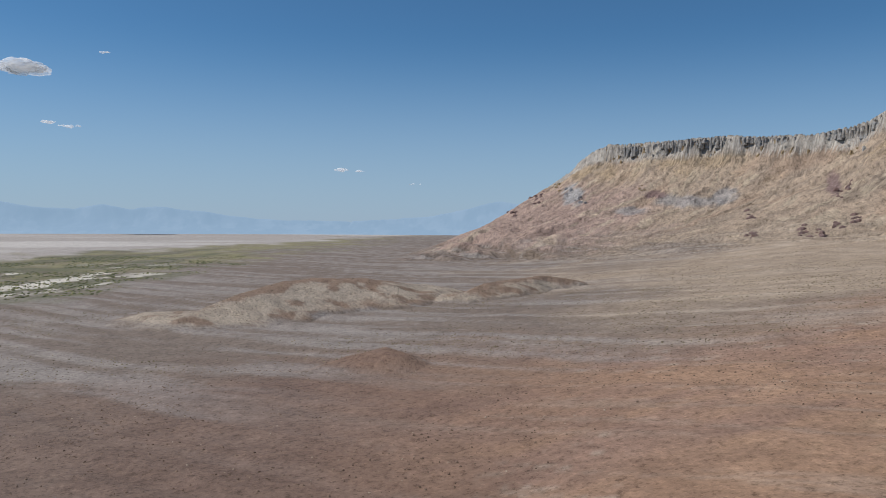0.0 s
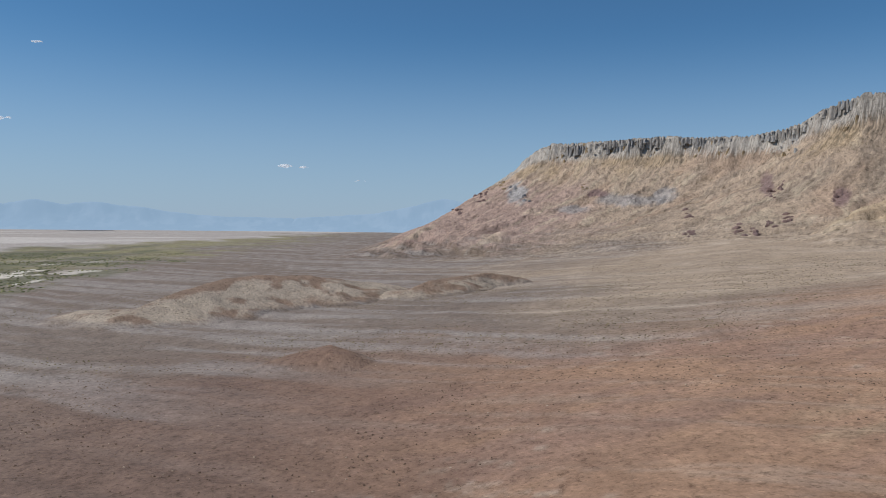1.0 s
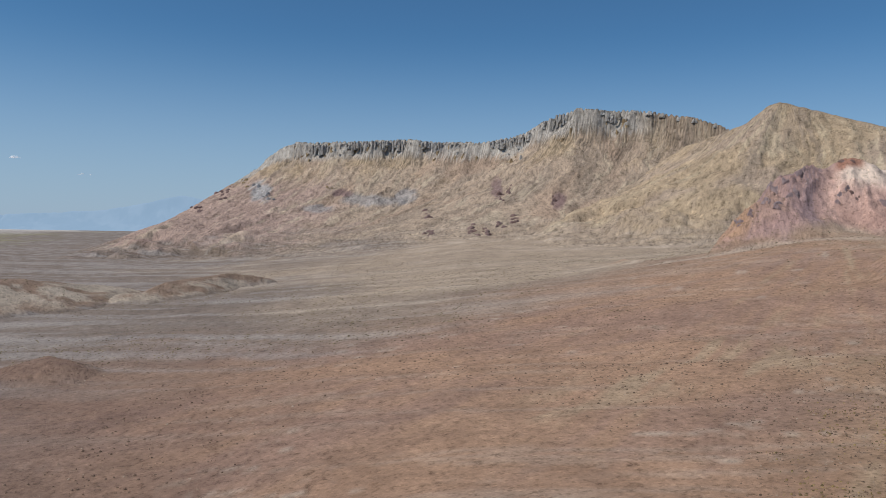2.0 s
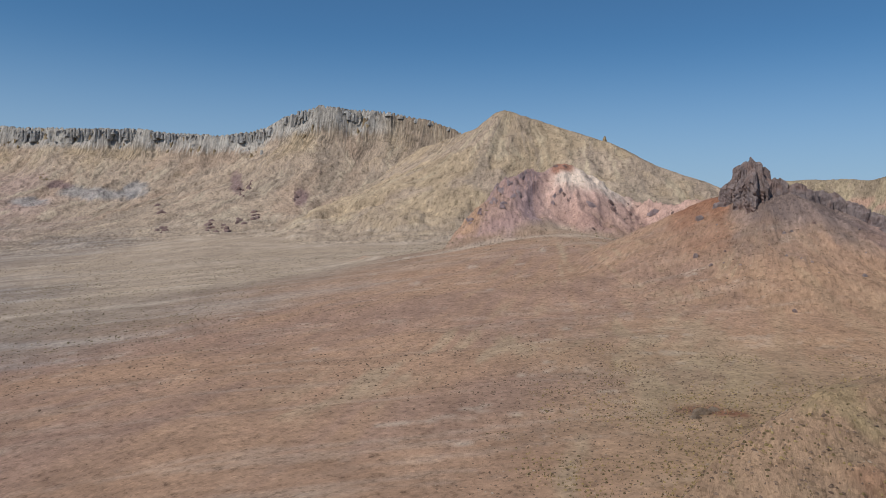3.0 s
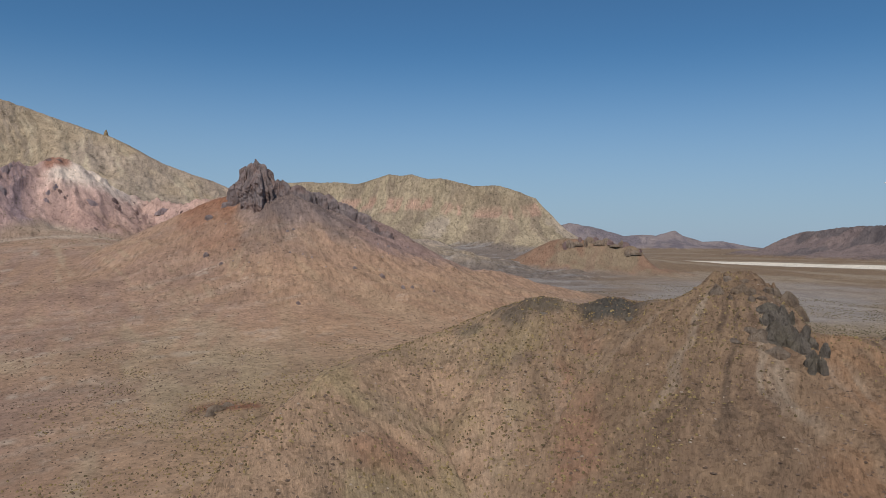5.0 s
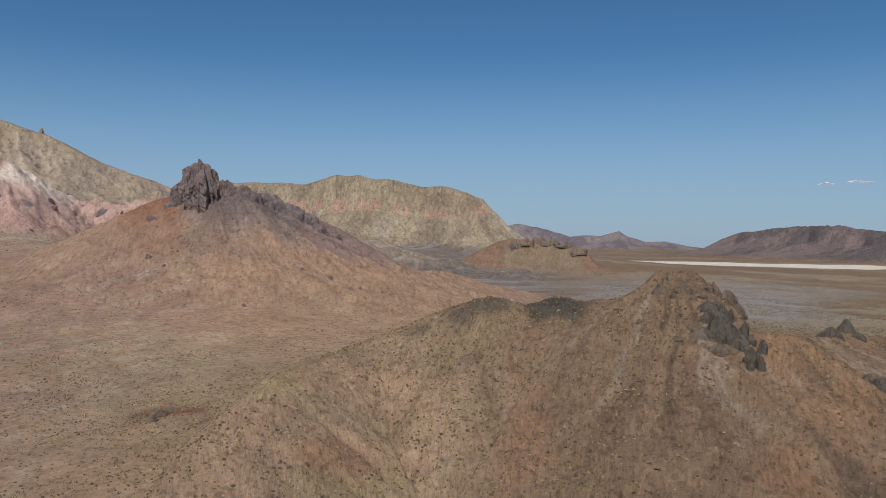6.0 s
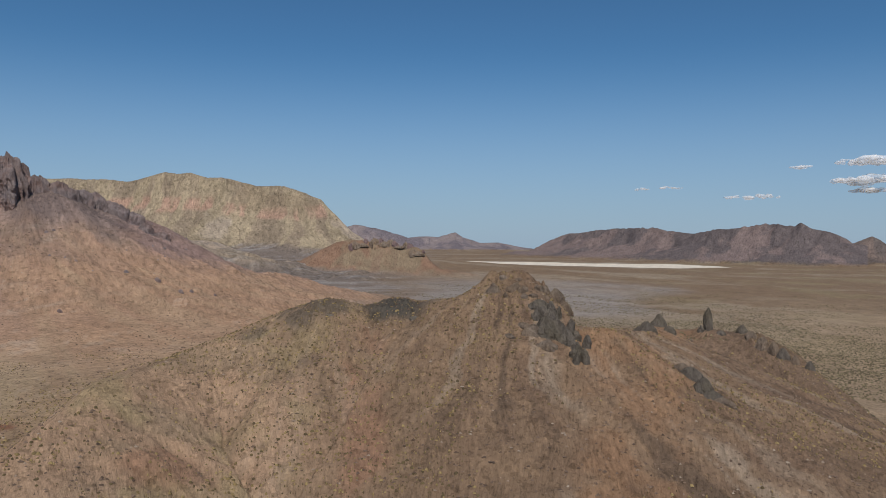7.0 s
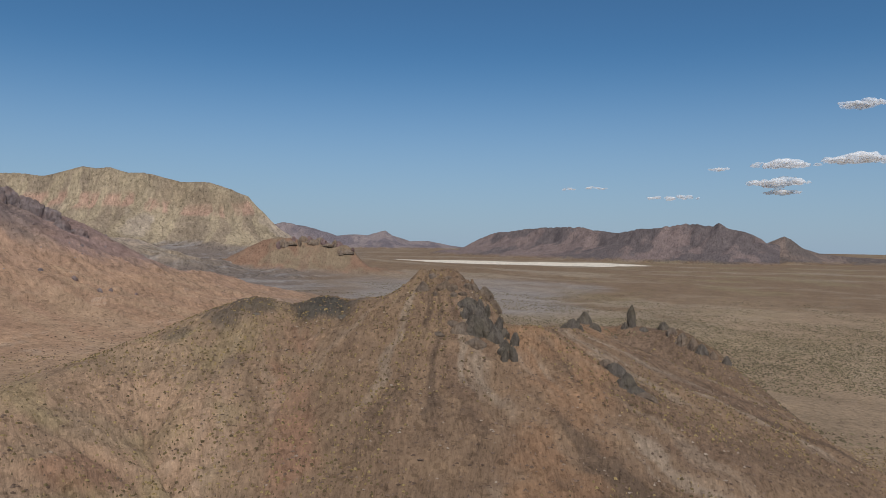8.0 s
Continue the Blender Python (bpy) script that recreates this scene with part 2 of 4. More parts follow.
    c = mix(c, mix(GREEN + 0 * c, tint(130, 125, 92), step(0.0, 0.7, fbm(X / 50, Y / 120, 31, 4) + (r - 900) / 900)), lake * (0.5 + 0.35 * step(-0.4, 0.3, fbm(X / 22, Y / 40, 33, 3))))
    c = mix(c, SALT, lake * step(0.45, 0.62, fbm(X / 50, Y / 110, 35, 4)) * band(560, 640, 900, 1150, r) * 0.75)
    shore = np.interp(bearing, [-40, -30, -20, -12, -5], [1150, 1320, 1600, 2100, 3600])
    salt = lake * step(0.93, 1.1, r / shore + 0.16 * fbm(bearing / 3, r / 260, 37, 3))
    c = mix(c, mix(tint(158, 151, 145) + 0 * c, tint(180, 174, 168), step(-0.2, 0.5, fbm(bearing / 20, r / 400, 39, 3))), salt)
    # the small white playa
    e = along(X, Y, [at(96.2, 1700), at(101.5, 1620), at(109.4, 1690)])
    c = mix(c, tint(208, 197, 180), 1 - step(150, 175, e + 45 * fbm(X / 120, Y / 120, 41, 3) + 30 * np.clip((bearing - 105) / 5, 0, 2)))
    return c * (1 + 0.10 * fbm(X / 8, Y / 8, 43, 3))[..., None]


fine_b = np.arange(-36, 132, 0.19)
GB = np.radians(np.concatenate([fine_b, np.arange(132, 324, 3.0)]))
GD = np.concatenate([[0.01, 12, 24, 36, 48], 58 * (4900 / 58) ** np.linspace(0, 1, 310)])
D2, B2 = np.meshgrid(GD, GB, indexing="ij")
GX, GY = D2 * np.sin(B2), D2 * np.cos(B2)
ground = grid_mesh("ground", GX, GY, ground_height(GX, GY), soil(GX, GY), EARTH_PLAIN, wrap=True)
tagged(ground, "bare desert ground of red, tan and grey gravel washes with salt flats", "ground", kind="structure")

# ---- hills ----


GRIDS = {}  # name: (first and last bearing, first and last distance, heights)


def hill(name, label, crest, fall, span, reach, size, colour, material, category="hill", gap=6.0, warp=(30, 4), gully=(20, 3, 60), rough=1.0, seed=1, runout=0, sink=0.8, kind="", zones=(), mounds=(), flute=(10, 0)):
    """A hill as a sheet of its own: slopes that fall from a crest line, cut by gullies (spacing, depth, distance at which they are full), running out on the ground."""
    X, Y = polar(span[0], span[1], size[0], reach[0], reach[1], size[1])
    wx, wy = X + warp[1] * fbm(X / warp[0], Y / warp[0], seed, 4), Y + warp[1] * fbm(X / warp[0], Y / warp[0], seed + 5, 4)
    if flute[1]:
        wx, wy = wx + flute[1] * fbm(X / flute[0], Y / flute[0], seed + 23, 3), wy + flute[1] * fbm(X / flute[0], Y / flute[0], seed + 25, 3)
    H, d, s = envelope(wx, wy, sample(crest, gap), fall, gully[2], gap)
    # no flank stands higher than the crest seen behind it
    cb, cd, cz = (np.array(v) for v in zip(*((math.degrees(math.atan2(x, y)), math.hypot(x, y), z) for x, y, z in crest)))
    bear, far = np.degrees(np.arctan2(X, Y)), np.hypot(X, Y)
    H = np.minimum(H, EYE_Z + far * np.interp(bear, cb, (cz - EYE_Z) / cd))
    G = ground_height(X, Y)
    above = H - G
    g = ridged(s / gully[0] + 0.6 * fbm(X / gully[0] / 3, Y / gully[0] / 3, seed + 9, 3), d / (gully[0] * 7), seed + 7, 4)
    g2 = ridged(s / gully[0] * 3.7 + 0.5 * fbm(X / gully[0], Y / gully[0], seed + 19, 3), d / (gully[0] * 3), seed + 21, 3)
    fade = step(0, gully[2], d) * step(0, gully[1] * 5, above)
    rug = fbm(X / gully[0] * 1.5, Y / gully[0] * 1.5, seed + 3, 5)
    H = H + gully[1] * ((g - 0.72) + 0.3 * (g2 - 0.7)) * fade + rough * rug * step(0, 4 * rough, above)
    for b, dist, radius, amp in mounds:
        zx, zy = at(b, dist)
        H = H + amp * np.exp(-((X - zx) ** 2 + (Y - zy) ** 2) / (0.5 * radius * radius))
    for b, dist, radius, amp in zones:  # broken rock
        zx, zy = at(b, dist)
        m = 1 - step(0.4 * radius, radius, np.hypot(X - zx, Y - zy) + 0.35 * radius * fbm(X / radius * 2, Y / radius * 2, seed + 15, 3))
        H = H + m * amp * (1.6 * ridged(X / amp / 1.3, Y / amp / 1.3, seed + 17, 3) - 0.8)
    if runout:
        t = step(0.45 * runout, runout, d + 0.1 * runout * fbm(X / 40, Y / 40, seed + 13, 3))
        H = G + (H - G) * (1 - t) - 1.5 * sink * t
    H = np.where(H > G - sink * 2, H, G - sink * 2)
    # gully relief goes to the colours too, for shade painted in the hollows
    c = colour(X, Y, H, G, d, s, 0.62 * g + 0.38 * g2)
    # debris runs down the slope: long grain down it, short across
    wide = gully[0] * 0.25
    lat = np.radians(bear) * 0.5 * (reach[0] + reach[1]) + wide * fbm(X / gully[0] / 2, Y / gully[0] / 2, seed + 29, 3) + 0.25 * s
    flow = np.stack([lat, 0.3 * far, 0.4 * H], -1)
    ob = tagged(grid_mesh(name, X, Y, H, c, material, H > G - sink, flow=flow), label, category, kind=kind)
    GRIDS[ob.name] = (span, reach, H)
    return ob


def blend_foot(c, X, Y, H, G, depth):
    return mix(soil(X, Y), c, step(0, depth, H - G + depth * 0.3 * fbm(X / 15, Y / 15, 77, 3)))


# mesa with a columned rim, and the peak beside it
MESA = [sight(*p) for p in ((-6, 1800, -3.0), (-1, 1760, -1.5), (2.3, 1715, -0.16), (3.3, 1694, 0.26), (4.6, 1669, 0.99), (5.4, 1652, 1.54), (7.0, 1619, 2.67), (8.7, 1587, 3.83), (9.9, 1565, 4.93), (11.1, 1542, 5.77), (11.9, 1527, 6.0), (14.7, 1475, 6.15), (16.9, 1440, 6.35),
        (19.6, 1410, 6.5), (22.9, 1373, 6.38), (25.9, 1337, 6.45), (28.8, 1293, 7.1), (30.2, 1272, 8.15), (31.3, 1256, 8.6), (32.5, 1245, 8.8), (35.4, 1229, 8.7), (37.9, 1216, 8.5), (40.4, 1202, 8.05), (42.8, 1189, 7.3), (46, 1170, 6))]
YELLOW, SAND, SLATE, PLUM, DUN = tint(154, 136, 113), tint(152, 135, 118), tint(136, 132, 130), tint(112, 92, 92), tint(136, 122, 108)


def mesa_fall(d, z):
    return (z - 38) * (np.where(z > 150, 0.2, 0.1) * (1 - np.exp(-d / 7)) + 0.88 * (1 - np.exp(-d / 230)))


def mesa_colour(X, Y, H, G, d, s, g):
    b = np.degrees(np.arctan2(X, Y))
    n, f = fbm(X / 70, Y / 70, 51, 4), fbm(s / 14, d / 130, 53, 4)
    cliff = 1 - step(50, 95, d + 28 * n + 16 * f)
    c = mix(SAND + 0 * X[..., None], YELLOW, step(-0.2, 0.7, n) * cliff)
    c = mix(c, DUN, 0.8 * step(0.0, 0.6, f))
    c = mix(c, tint(146, 122, 104), 0.35 * step(0.3, 0.8, fbm(s / 60, d / 160, 57, 3)))
    c = mix(c, tint(148, 126, 118), 0.7 * (1 - step(9, 17, b + 4 * n)) * (1 - cliff))
    c = mix(c, tint(166, 153, 133), 0.55 * step(0.3, 0.8, fbm(s / 11, d / 70, 58, 4)))
    # grey clay and dark red lenses on the lower slope
    e = np.degrees(np.arctan2(H - EYE_Z, np.hypot(X, Y)))
    for zb, ze, wb, we, shade in ((17.6, 1.9, 2.6, 0.55, SLATE), (19.8, 2.3, 1.1, 0.7, SLATE), (13.2, 1.2, 1.5, 0.35, SLATE), (9.3, 2.3, 0.9, 0.9, tint(150, 150, 150)), (15.0, 2.4, 0.9, 0.3, PLUM), (26.6, 3.0, 0.5, 0.9, PLUM), (31.2, 2.2, 0.6, 0.8, PLUM), (38.3, 3.7, 1.8, 0.22, SLATE), (24.5, -1.0, 1.6, 0.3, tint(150, 134, 128))):
        c = mix(c, shade, 0.8 * (1 - step(0.5, 1.05, np.hypot((b - zb) / wb, (e - ze) / we) + 0.3 * f)))
    c = mix(c, tint(164, 158, 150), (1 - step(6, 14, d + 4 * f)) * (1 - step(36, 39, b)))
    # shade of the flutes painted in as dark lines, strongest on the cliff
    flute_shade = ridged(s / 8 + 0.5 * n, d / 120, 59, 3)
    c = c * (1 - (0.2 + 0.35 * cliff) * step(0.62, 0.25, flute_shade))[..., None]
    # gully hollows painted darker and ribs lighter, as shade would fall
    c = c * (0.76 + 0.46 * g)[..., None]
    c = c * (1 - 0.3 * band(0.06, 0.14, 0.24, 0.34, e + 0.12 * n) * step(18, 24, b) * step(0.1, 0.3, fbm(b / 2, e, 56, 3) + 0.7))[..., None]
    return blend_foot(c, X, Y, H, G, 30)


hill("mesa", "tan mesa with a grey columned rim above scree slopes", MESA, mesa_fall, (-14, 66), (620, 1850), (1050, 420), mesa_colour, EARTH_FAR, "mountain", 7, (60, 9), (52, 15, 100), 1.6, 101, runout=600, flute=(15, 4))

# yellow peak
PEAK = [sight(*p) for p in ((40.5, 1130, 6.2), (42.8, 1093, 7.02), (44.0, 1050, 7.53), (44.7, 1022, 8.11), (45.4, 1002, 8.7), (46.0, 996, 8.95), (46.9, 990, 8.78), (48.2, 982, 8.31), (49.9, 971, 7.72), (51.6, 961, 7.25), (53.7, 947, 6.56), (55.3, 933, 5.84), (57.0, 920, 4.99), (59.0, 903, 4.18), (60.6, 889, 3.79), (61.9, 878, 3.19), (65, 860, 1.2))]


def peak_colour(X, Y, H, G, d, s, g):
    n, f = fbm(X / 60, Y / 60, 61, 4), fbm(s / 12, d / 120, 63, 4)
    c = mix(YELLOW + 0 * X[..., None], SAND, step(-0.3, 0.5, n))
    c = mix(c, DUN, step(0.1, 0.7, f) * 0.8)
    c = mix(c, tint(166, 152, 129), 0.6 * step(0.3, 0.8, fbm(s / 9, d / 60, 64, 4)))
    # rills and gullies: shade painted into their hollows
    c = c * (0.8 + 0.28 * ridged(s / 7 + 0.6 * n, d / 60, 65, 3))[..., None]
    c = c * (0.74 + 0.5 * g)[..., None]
    return blend_foot(c, X, Y, H, G, 26)


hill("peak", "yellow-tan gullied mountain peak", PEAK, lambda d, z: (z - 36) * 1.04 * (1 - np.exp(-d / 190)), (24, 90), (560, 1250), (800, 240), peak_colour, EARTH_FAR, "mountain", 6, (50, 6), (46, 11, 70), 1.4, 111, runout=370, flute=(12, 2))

# pink hill
PINK = [sight(*p) for p in ((41.3, 413, -2.07), (42.3, 422, -0.79), (43.3, 431, 0.50), (44.6, 442, 1.58), (45.4, 449, 2.65), (46.3, 456, 3.80), (47.5, 464, 4.24), (48.7, 472, 4.35), (50.0, 481, 5.00), (50.8, 487, 4.97), (52.5, 498, 4.16), (54.2, 510, 3.02), (55.4, 518, 2.55), (56.6, 516, 2.32), (57.6, 511, 2.13), (58.6, 506, 2.14), (59.8, 500, 2.44), (61.0, 495, 2.78), (64, 480, 1.2))]
PINKROCK, WHITEPINK = tint(160, 130, 118), tint(206, 188, 172)


def pink_colour(X, Y, H, G, d, s, g):
    b = np.degrees(np.arctan2(X, Y))
    n, f = fbm(X / 22, Y / 22, 71, 4), fbm(s / 8, d / 60, 73, 4)
    c = mix(RED + 0 * X[..., None], PINKROCK, step(-0.3, 0.4, n))
    c = mix(c, tint(134, 114, 114), (0.5 + 0.5 * step(-0.2, 0.4, f)) * band(43, 44.5, 49, 50.5, b + n) * (1 - step(50, 80, d)))
    c = mix(c, tint(180, 150, 138), 0.85 * band(49, 50, 58, 62, b + n) * (1 - step(20, 44, d + 12 * n)))
    c = mix(c, WHITEPINK, 0.9 * band(49.6, 50.6, 54, 56, b + 0.5 * n) * (1 - step(7, 20, d + 5 * n)))
    c = mix(c, tint(146, 104, 86), 0.9 * band(49.4, 49.9, 51.0, 51.6, b) * (1 - step(1.5, 4, d + 2 * n)))
    c = mix(c, MAUVE, 0.4 * band(52, 54, 60, 64, b + n) * step(14, 34, d + 12 * n))
    # painted shade: darker in the gullies, lighter on the ribs between
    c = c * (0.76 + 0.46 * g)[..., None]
    return blend_foot(c, X, Y, H, G, 8)


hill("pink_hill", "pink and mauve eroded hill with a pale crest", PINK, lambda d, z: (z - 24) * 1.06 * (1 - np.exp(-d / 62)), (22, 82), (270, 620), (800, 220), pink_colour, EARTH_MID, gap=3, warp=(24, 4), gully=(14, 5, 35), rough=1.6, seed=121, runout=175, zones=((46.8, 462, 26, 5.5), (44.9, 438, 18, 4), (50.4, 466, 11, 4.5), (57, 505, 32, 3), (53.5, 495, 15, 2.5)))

# volcanic cone under the plug
KNOB = [sight(*p) for p in ((50.7, 382, -2.33), (52.6, 374, -1.40), (55.3, 361, -0.08), (57.7, 351, 1.10), (59.7, 344, 2.13), (61.5, 338, 2.83), (62.6, 334, 2.9), (64.2, 331, 3.0), (65.9, 337, 3.25), (68.0, 344, 2.75), (69.7, 349, 2.1), (71.8, 355, 1.4), (73.5, 360, 0.5), (75.2, 365, -0.46), (77.3, 370, -1.69), (79.4, 370, -2.57))]


def knob_colour(X, Y, H, G, d, s, g):
    b = np.degrees(np.arctan2(X, Y))
    n, f = fbm(X / 16, Y / 16, 81, 4), fbm(s / 6, d / 50, 83, 4)
    c = mix(RED + 0 * X[..., None], tint(150, 121, 101), step(-0.2, 0.5, f))
    grey = step(61.4, 62.4, b + 0.5 * n) * (1 - step(30, 50, d + 14 * f))
    c = mix(c, mix(tint(106, 92, 87) + 0 * c, tint(130, 112, 104), step(-0.2, 0.5, f)), grey)
    c = mix(c, tint(128, 88, 68), 0.9 * (1 - grey) * band(57.5, 59.5, 62.2, 62.9, b + 0.4 * n) * (1 - step(24, 44, d + 6 * n)))
    c = mix(c, tint(150, 120, 110), 0.4 * step(69.5, 72, b + n) * (1 - step(30, 60, d)))
    # shade of the gullies put into the scree colour
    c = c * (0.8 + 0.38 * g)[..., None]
    return blend_foot(c, X, Y, H, G, 18)


hill("volcanic_cone", "red scree cone with a grey collar of debris", KNOB, lambda d, z: (z - 18) * 1.1 * (1 - np.exp(-d / 84)), (34, 100), (150, 500), (880, 240), knob_colour, EARTH_MID, gap=2.5, warp=(20, 2.5), gully=(9, 2.6, 45), rough=0.7, seed=131, runout=170)

# round yellow hill
ROUND = [sight(*p) for p in ((62, 1380, 3.7), (66.3, 1349, 3.96), (68.4, 1334, 4.03), (70.9, 1319, 3.90), (72.2, 1313, 4.33), (73.0, 1308, 4.63), (73.9, 1303, 4.47), (74.7, 1299, 4.60), (76.0, 1292, 4.28), (77.0, 1286, 4.37), (79.3, 1274, 3.87), (81.3, 1260, 3.92), (83.0, 1248, 3.42),
         (84.0, 1240, 2.93), (84.6, 1236, 2.24), (85.4, 1230, 1.39), (86.4, 1222, 0.50), (87.1, 1216, 0.03), (88.5, 1210, -0.8), (90, 1200, -2))]


def round_colour(X, Y, H, G, d, s, g):
    n, f = fbm(X / 60, Y / 60, 91, 4), fbm(s / 16, d / 130, 93, 4)
    c = mix(tint(149, 134, 111) + 0 * X[..., None], tint(134, 119, 101), step(-0.2, 0.5, f))
    z = H + 9 * n
    c = mix(c, tint(164, 132, 114), 0.8 * band(84, 92, 106, 114, z) * (1 - step(900, 1200, s)) * step(0.0, 0.5, f + 0.3))
    c = mix(c, PALE, 0.7 * step(0.25, 0.7, fbm(s / 30, d / 90, 95, 3)) * (1 - step(70, 100, z)))
    c = mix(c, tint(128, 112, 92), 0.6 * step(0.3, 0.7, n) * step(90, 110, z))
    # shade of fine rills and gullies painted over the slope colours
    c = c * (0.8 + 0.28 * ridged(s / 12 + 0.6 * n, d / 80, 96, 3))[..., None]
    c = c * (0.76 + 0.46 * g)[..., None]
    return blend_foot(c, X, Y, H, G, 8)


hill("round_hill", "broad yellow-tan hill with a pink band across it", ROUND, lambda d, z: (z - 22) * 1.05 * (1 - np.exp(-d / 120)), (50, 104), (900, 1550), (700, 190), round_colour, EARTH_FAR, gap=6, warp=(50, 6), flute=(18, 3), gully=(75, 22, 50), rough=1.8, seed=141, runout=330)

# orange hill with crags
ORANGE = [sight(*p) for p in ((82.5, 900, -1.6), (84.0, 895, -0.78), (85.0, 894, -0.27), (86.2, 892, 0.04), (87.9, 889, -0.20), (89.5, 887, -0.31), (91.0, 885, -0.46), (91.6, 884, -0.94), (92.3, 883, -1.76), (93.0, 882, -2.11), (95, 880, -2.4))]


def orange_colour(X, Y, H, G, d, s, g):
    n, f = fbm(X / 30, Y / 30, 151, 4), fbm(s / 10, d / 60, 153, 4)
    c = mix(tint(123, 97, 80) + 0 * X[..., None], tint(122, 106, 87), step(-0.1, 0.5, n))
    c = mix(c, tint(118, 98, 82), step(0.2, 0.6, f) * 0.7)
    # gully shade painted in with the colour
    return blend_foot(c * (0.8 + 0.38 * g)[..., None], X, Y, H, G, 5)


hill("orange_hill", "low orange-brown hill with dark crags along its top", ORANGE, lambda d, z: (z - 4) * 1.08 * (1 - np.exp(-d / 42)), (72, 102), (720, 1020), (380, 140), orange_colour, EARTH_MID, gap=4, warp=(30, 4), gully=(16, 4, 40), rough=1.2, seed=155, runout=140)

# badland knolls on the plain
def knoll(name, label, crest, run, span, reach, size, pale, dark, seed, gully):
    def colour(X, Y, H, G, d, s, g):
        n = fbm(X / 14, Y / 14, seed + 40, 4)
        c = mix(dark + 0 * X[..., None], pale, step(4, 14, d + 8 * n) * step(-0.7, -0.1, n) * (1 - step(34, 60, d + 10 * n)))
        # hollows of the small gullies painted darker, as if shaded
        return blend_foot(c * (0.82 + 0.34 * g)[..., None], X, Y, H, G, 2.5)
    pts = [(*at(b, d), z) for b, d, z in crest]
    hill(name, label, pts, lambda d, z: (z + 1) * 1.1 * (1 - np.exp(-(d / run) ** 1.6)), span, reach, size, colour, EARTH_MID, gap=3, warp=(26, 6), gully=gully, rough=0.5, seed=seed, sink=0.6)


CLAY, EARTHEN = tint(152, 140, 126), tint(124, 105, 91)
knoll("badland_knoll", "pale clay knoll cut by small gullies", [(-18, 410, 8), (-15, 440, 14), (-12, 470, 18), (-9, 490, 19), (-6, 500, 18), (-2.2, 520, 12)], 60, (-32, 10), (290, 640), (560, 240), CLAY, EARTHEN, 161, (26, 17, 18))
knoll("badland_knoll", "pale clay knoll cut by small gullies", [(1.2, 480, 10), (2.8, 500, 15), (4.5, 520, 16), (7.4, 545, 18), (9.3, 560, 14)], 34, (-6, 17), (400, 660), (380, 180), CLAY, EARTHEN, 171, (22, 13, 14))
knoll("brown_knoll", "smooth brown gravel knoll", [(-10.5, 262, 3.0), (-7.5, 268, 6.5), (-4.5, 268, 9.5), (-2.0, 260, 7.5), (1.0, 246, 3.5)], 52, (-24, 13), (190, 350), (360, 170), tint(122, 100, 86), tint(120, 98, 85), 181, (18, 1.2, 22))

# near ridge: a brown stony hill and the spur with pinnacles behind it
NEAR = [sight(*p) for p in ((56, 62, -23), (62, 82, -15), (68.3, 100, -10.02), (71.6, 109, -8.88), (75.0, 115, -7.86), (78.7, 121, -6.51), (80.6, 123, -5.60), (82.5, 125, -4.82), (84.5, 126, -4.35), (85.7, 127, -4.56), (87.3, 128, -4.98), (88.5, 128, -4.57), (89.8, 128, -4.28), (91.8, 129, -4.56),
        (93.9, 129, -4.42), (95.0, 129, -3.83), (96.4, 130, -2.84), (97.9, 130, -2.2), (99.0, 130, -2.4), (99.8, 131, -3.1), (100.7, 131, -3.9), (101.7, 132, -4.6), (102.4, 138, -5.6), (102.9, 146, -6.4), (104.5, 157, -6.4), (107.4, 169, -6.4), (108.8, 173, -6.1), (111.1, 177, -6.23), (112.3, 176, -6.1),
        (114.0, 175, -6.15), (115.4, 173, -6.3), (116.6, 170, -6.9), (118.1, 167, -7.6), (118.8, 165, -8.3), (119.6, 163, -8.9), (121.1, 158, -9.96), (122.9, 152, -11.48), (125.6, 143, -13.16), (128.5, 135, -14.57), (133, 122, -17))]


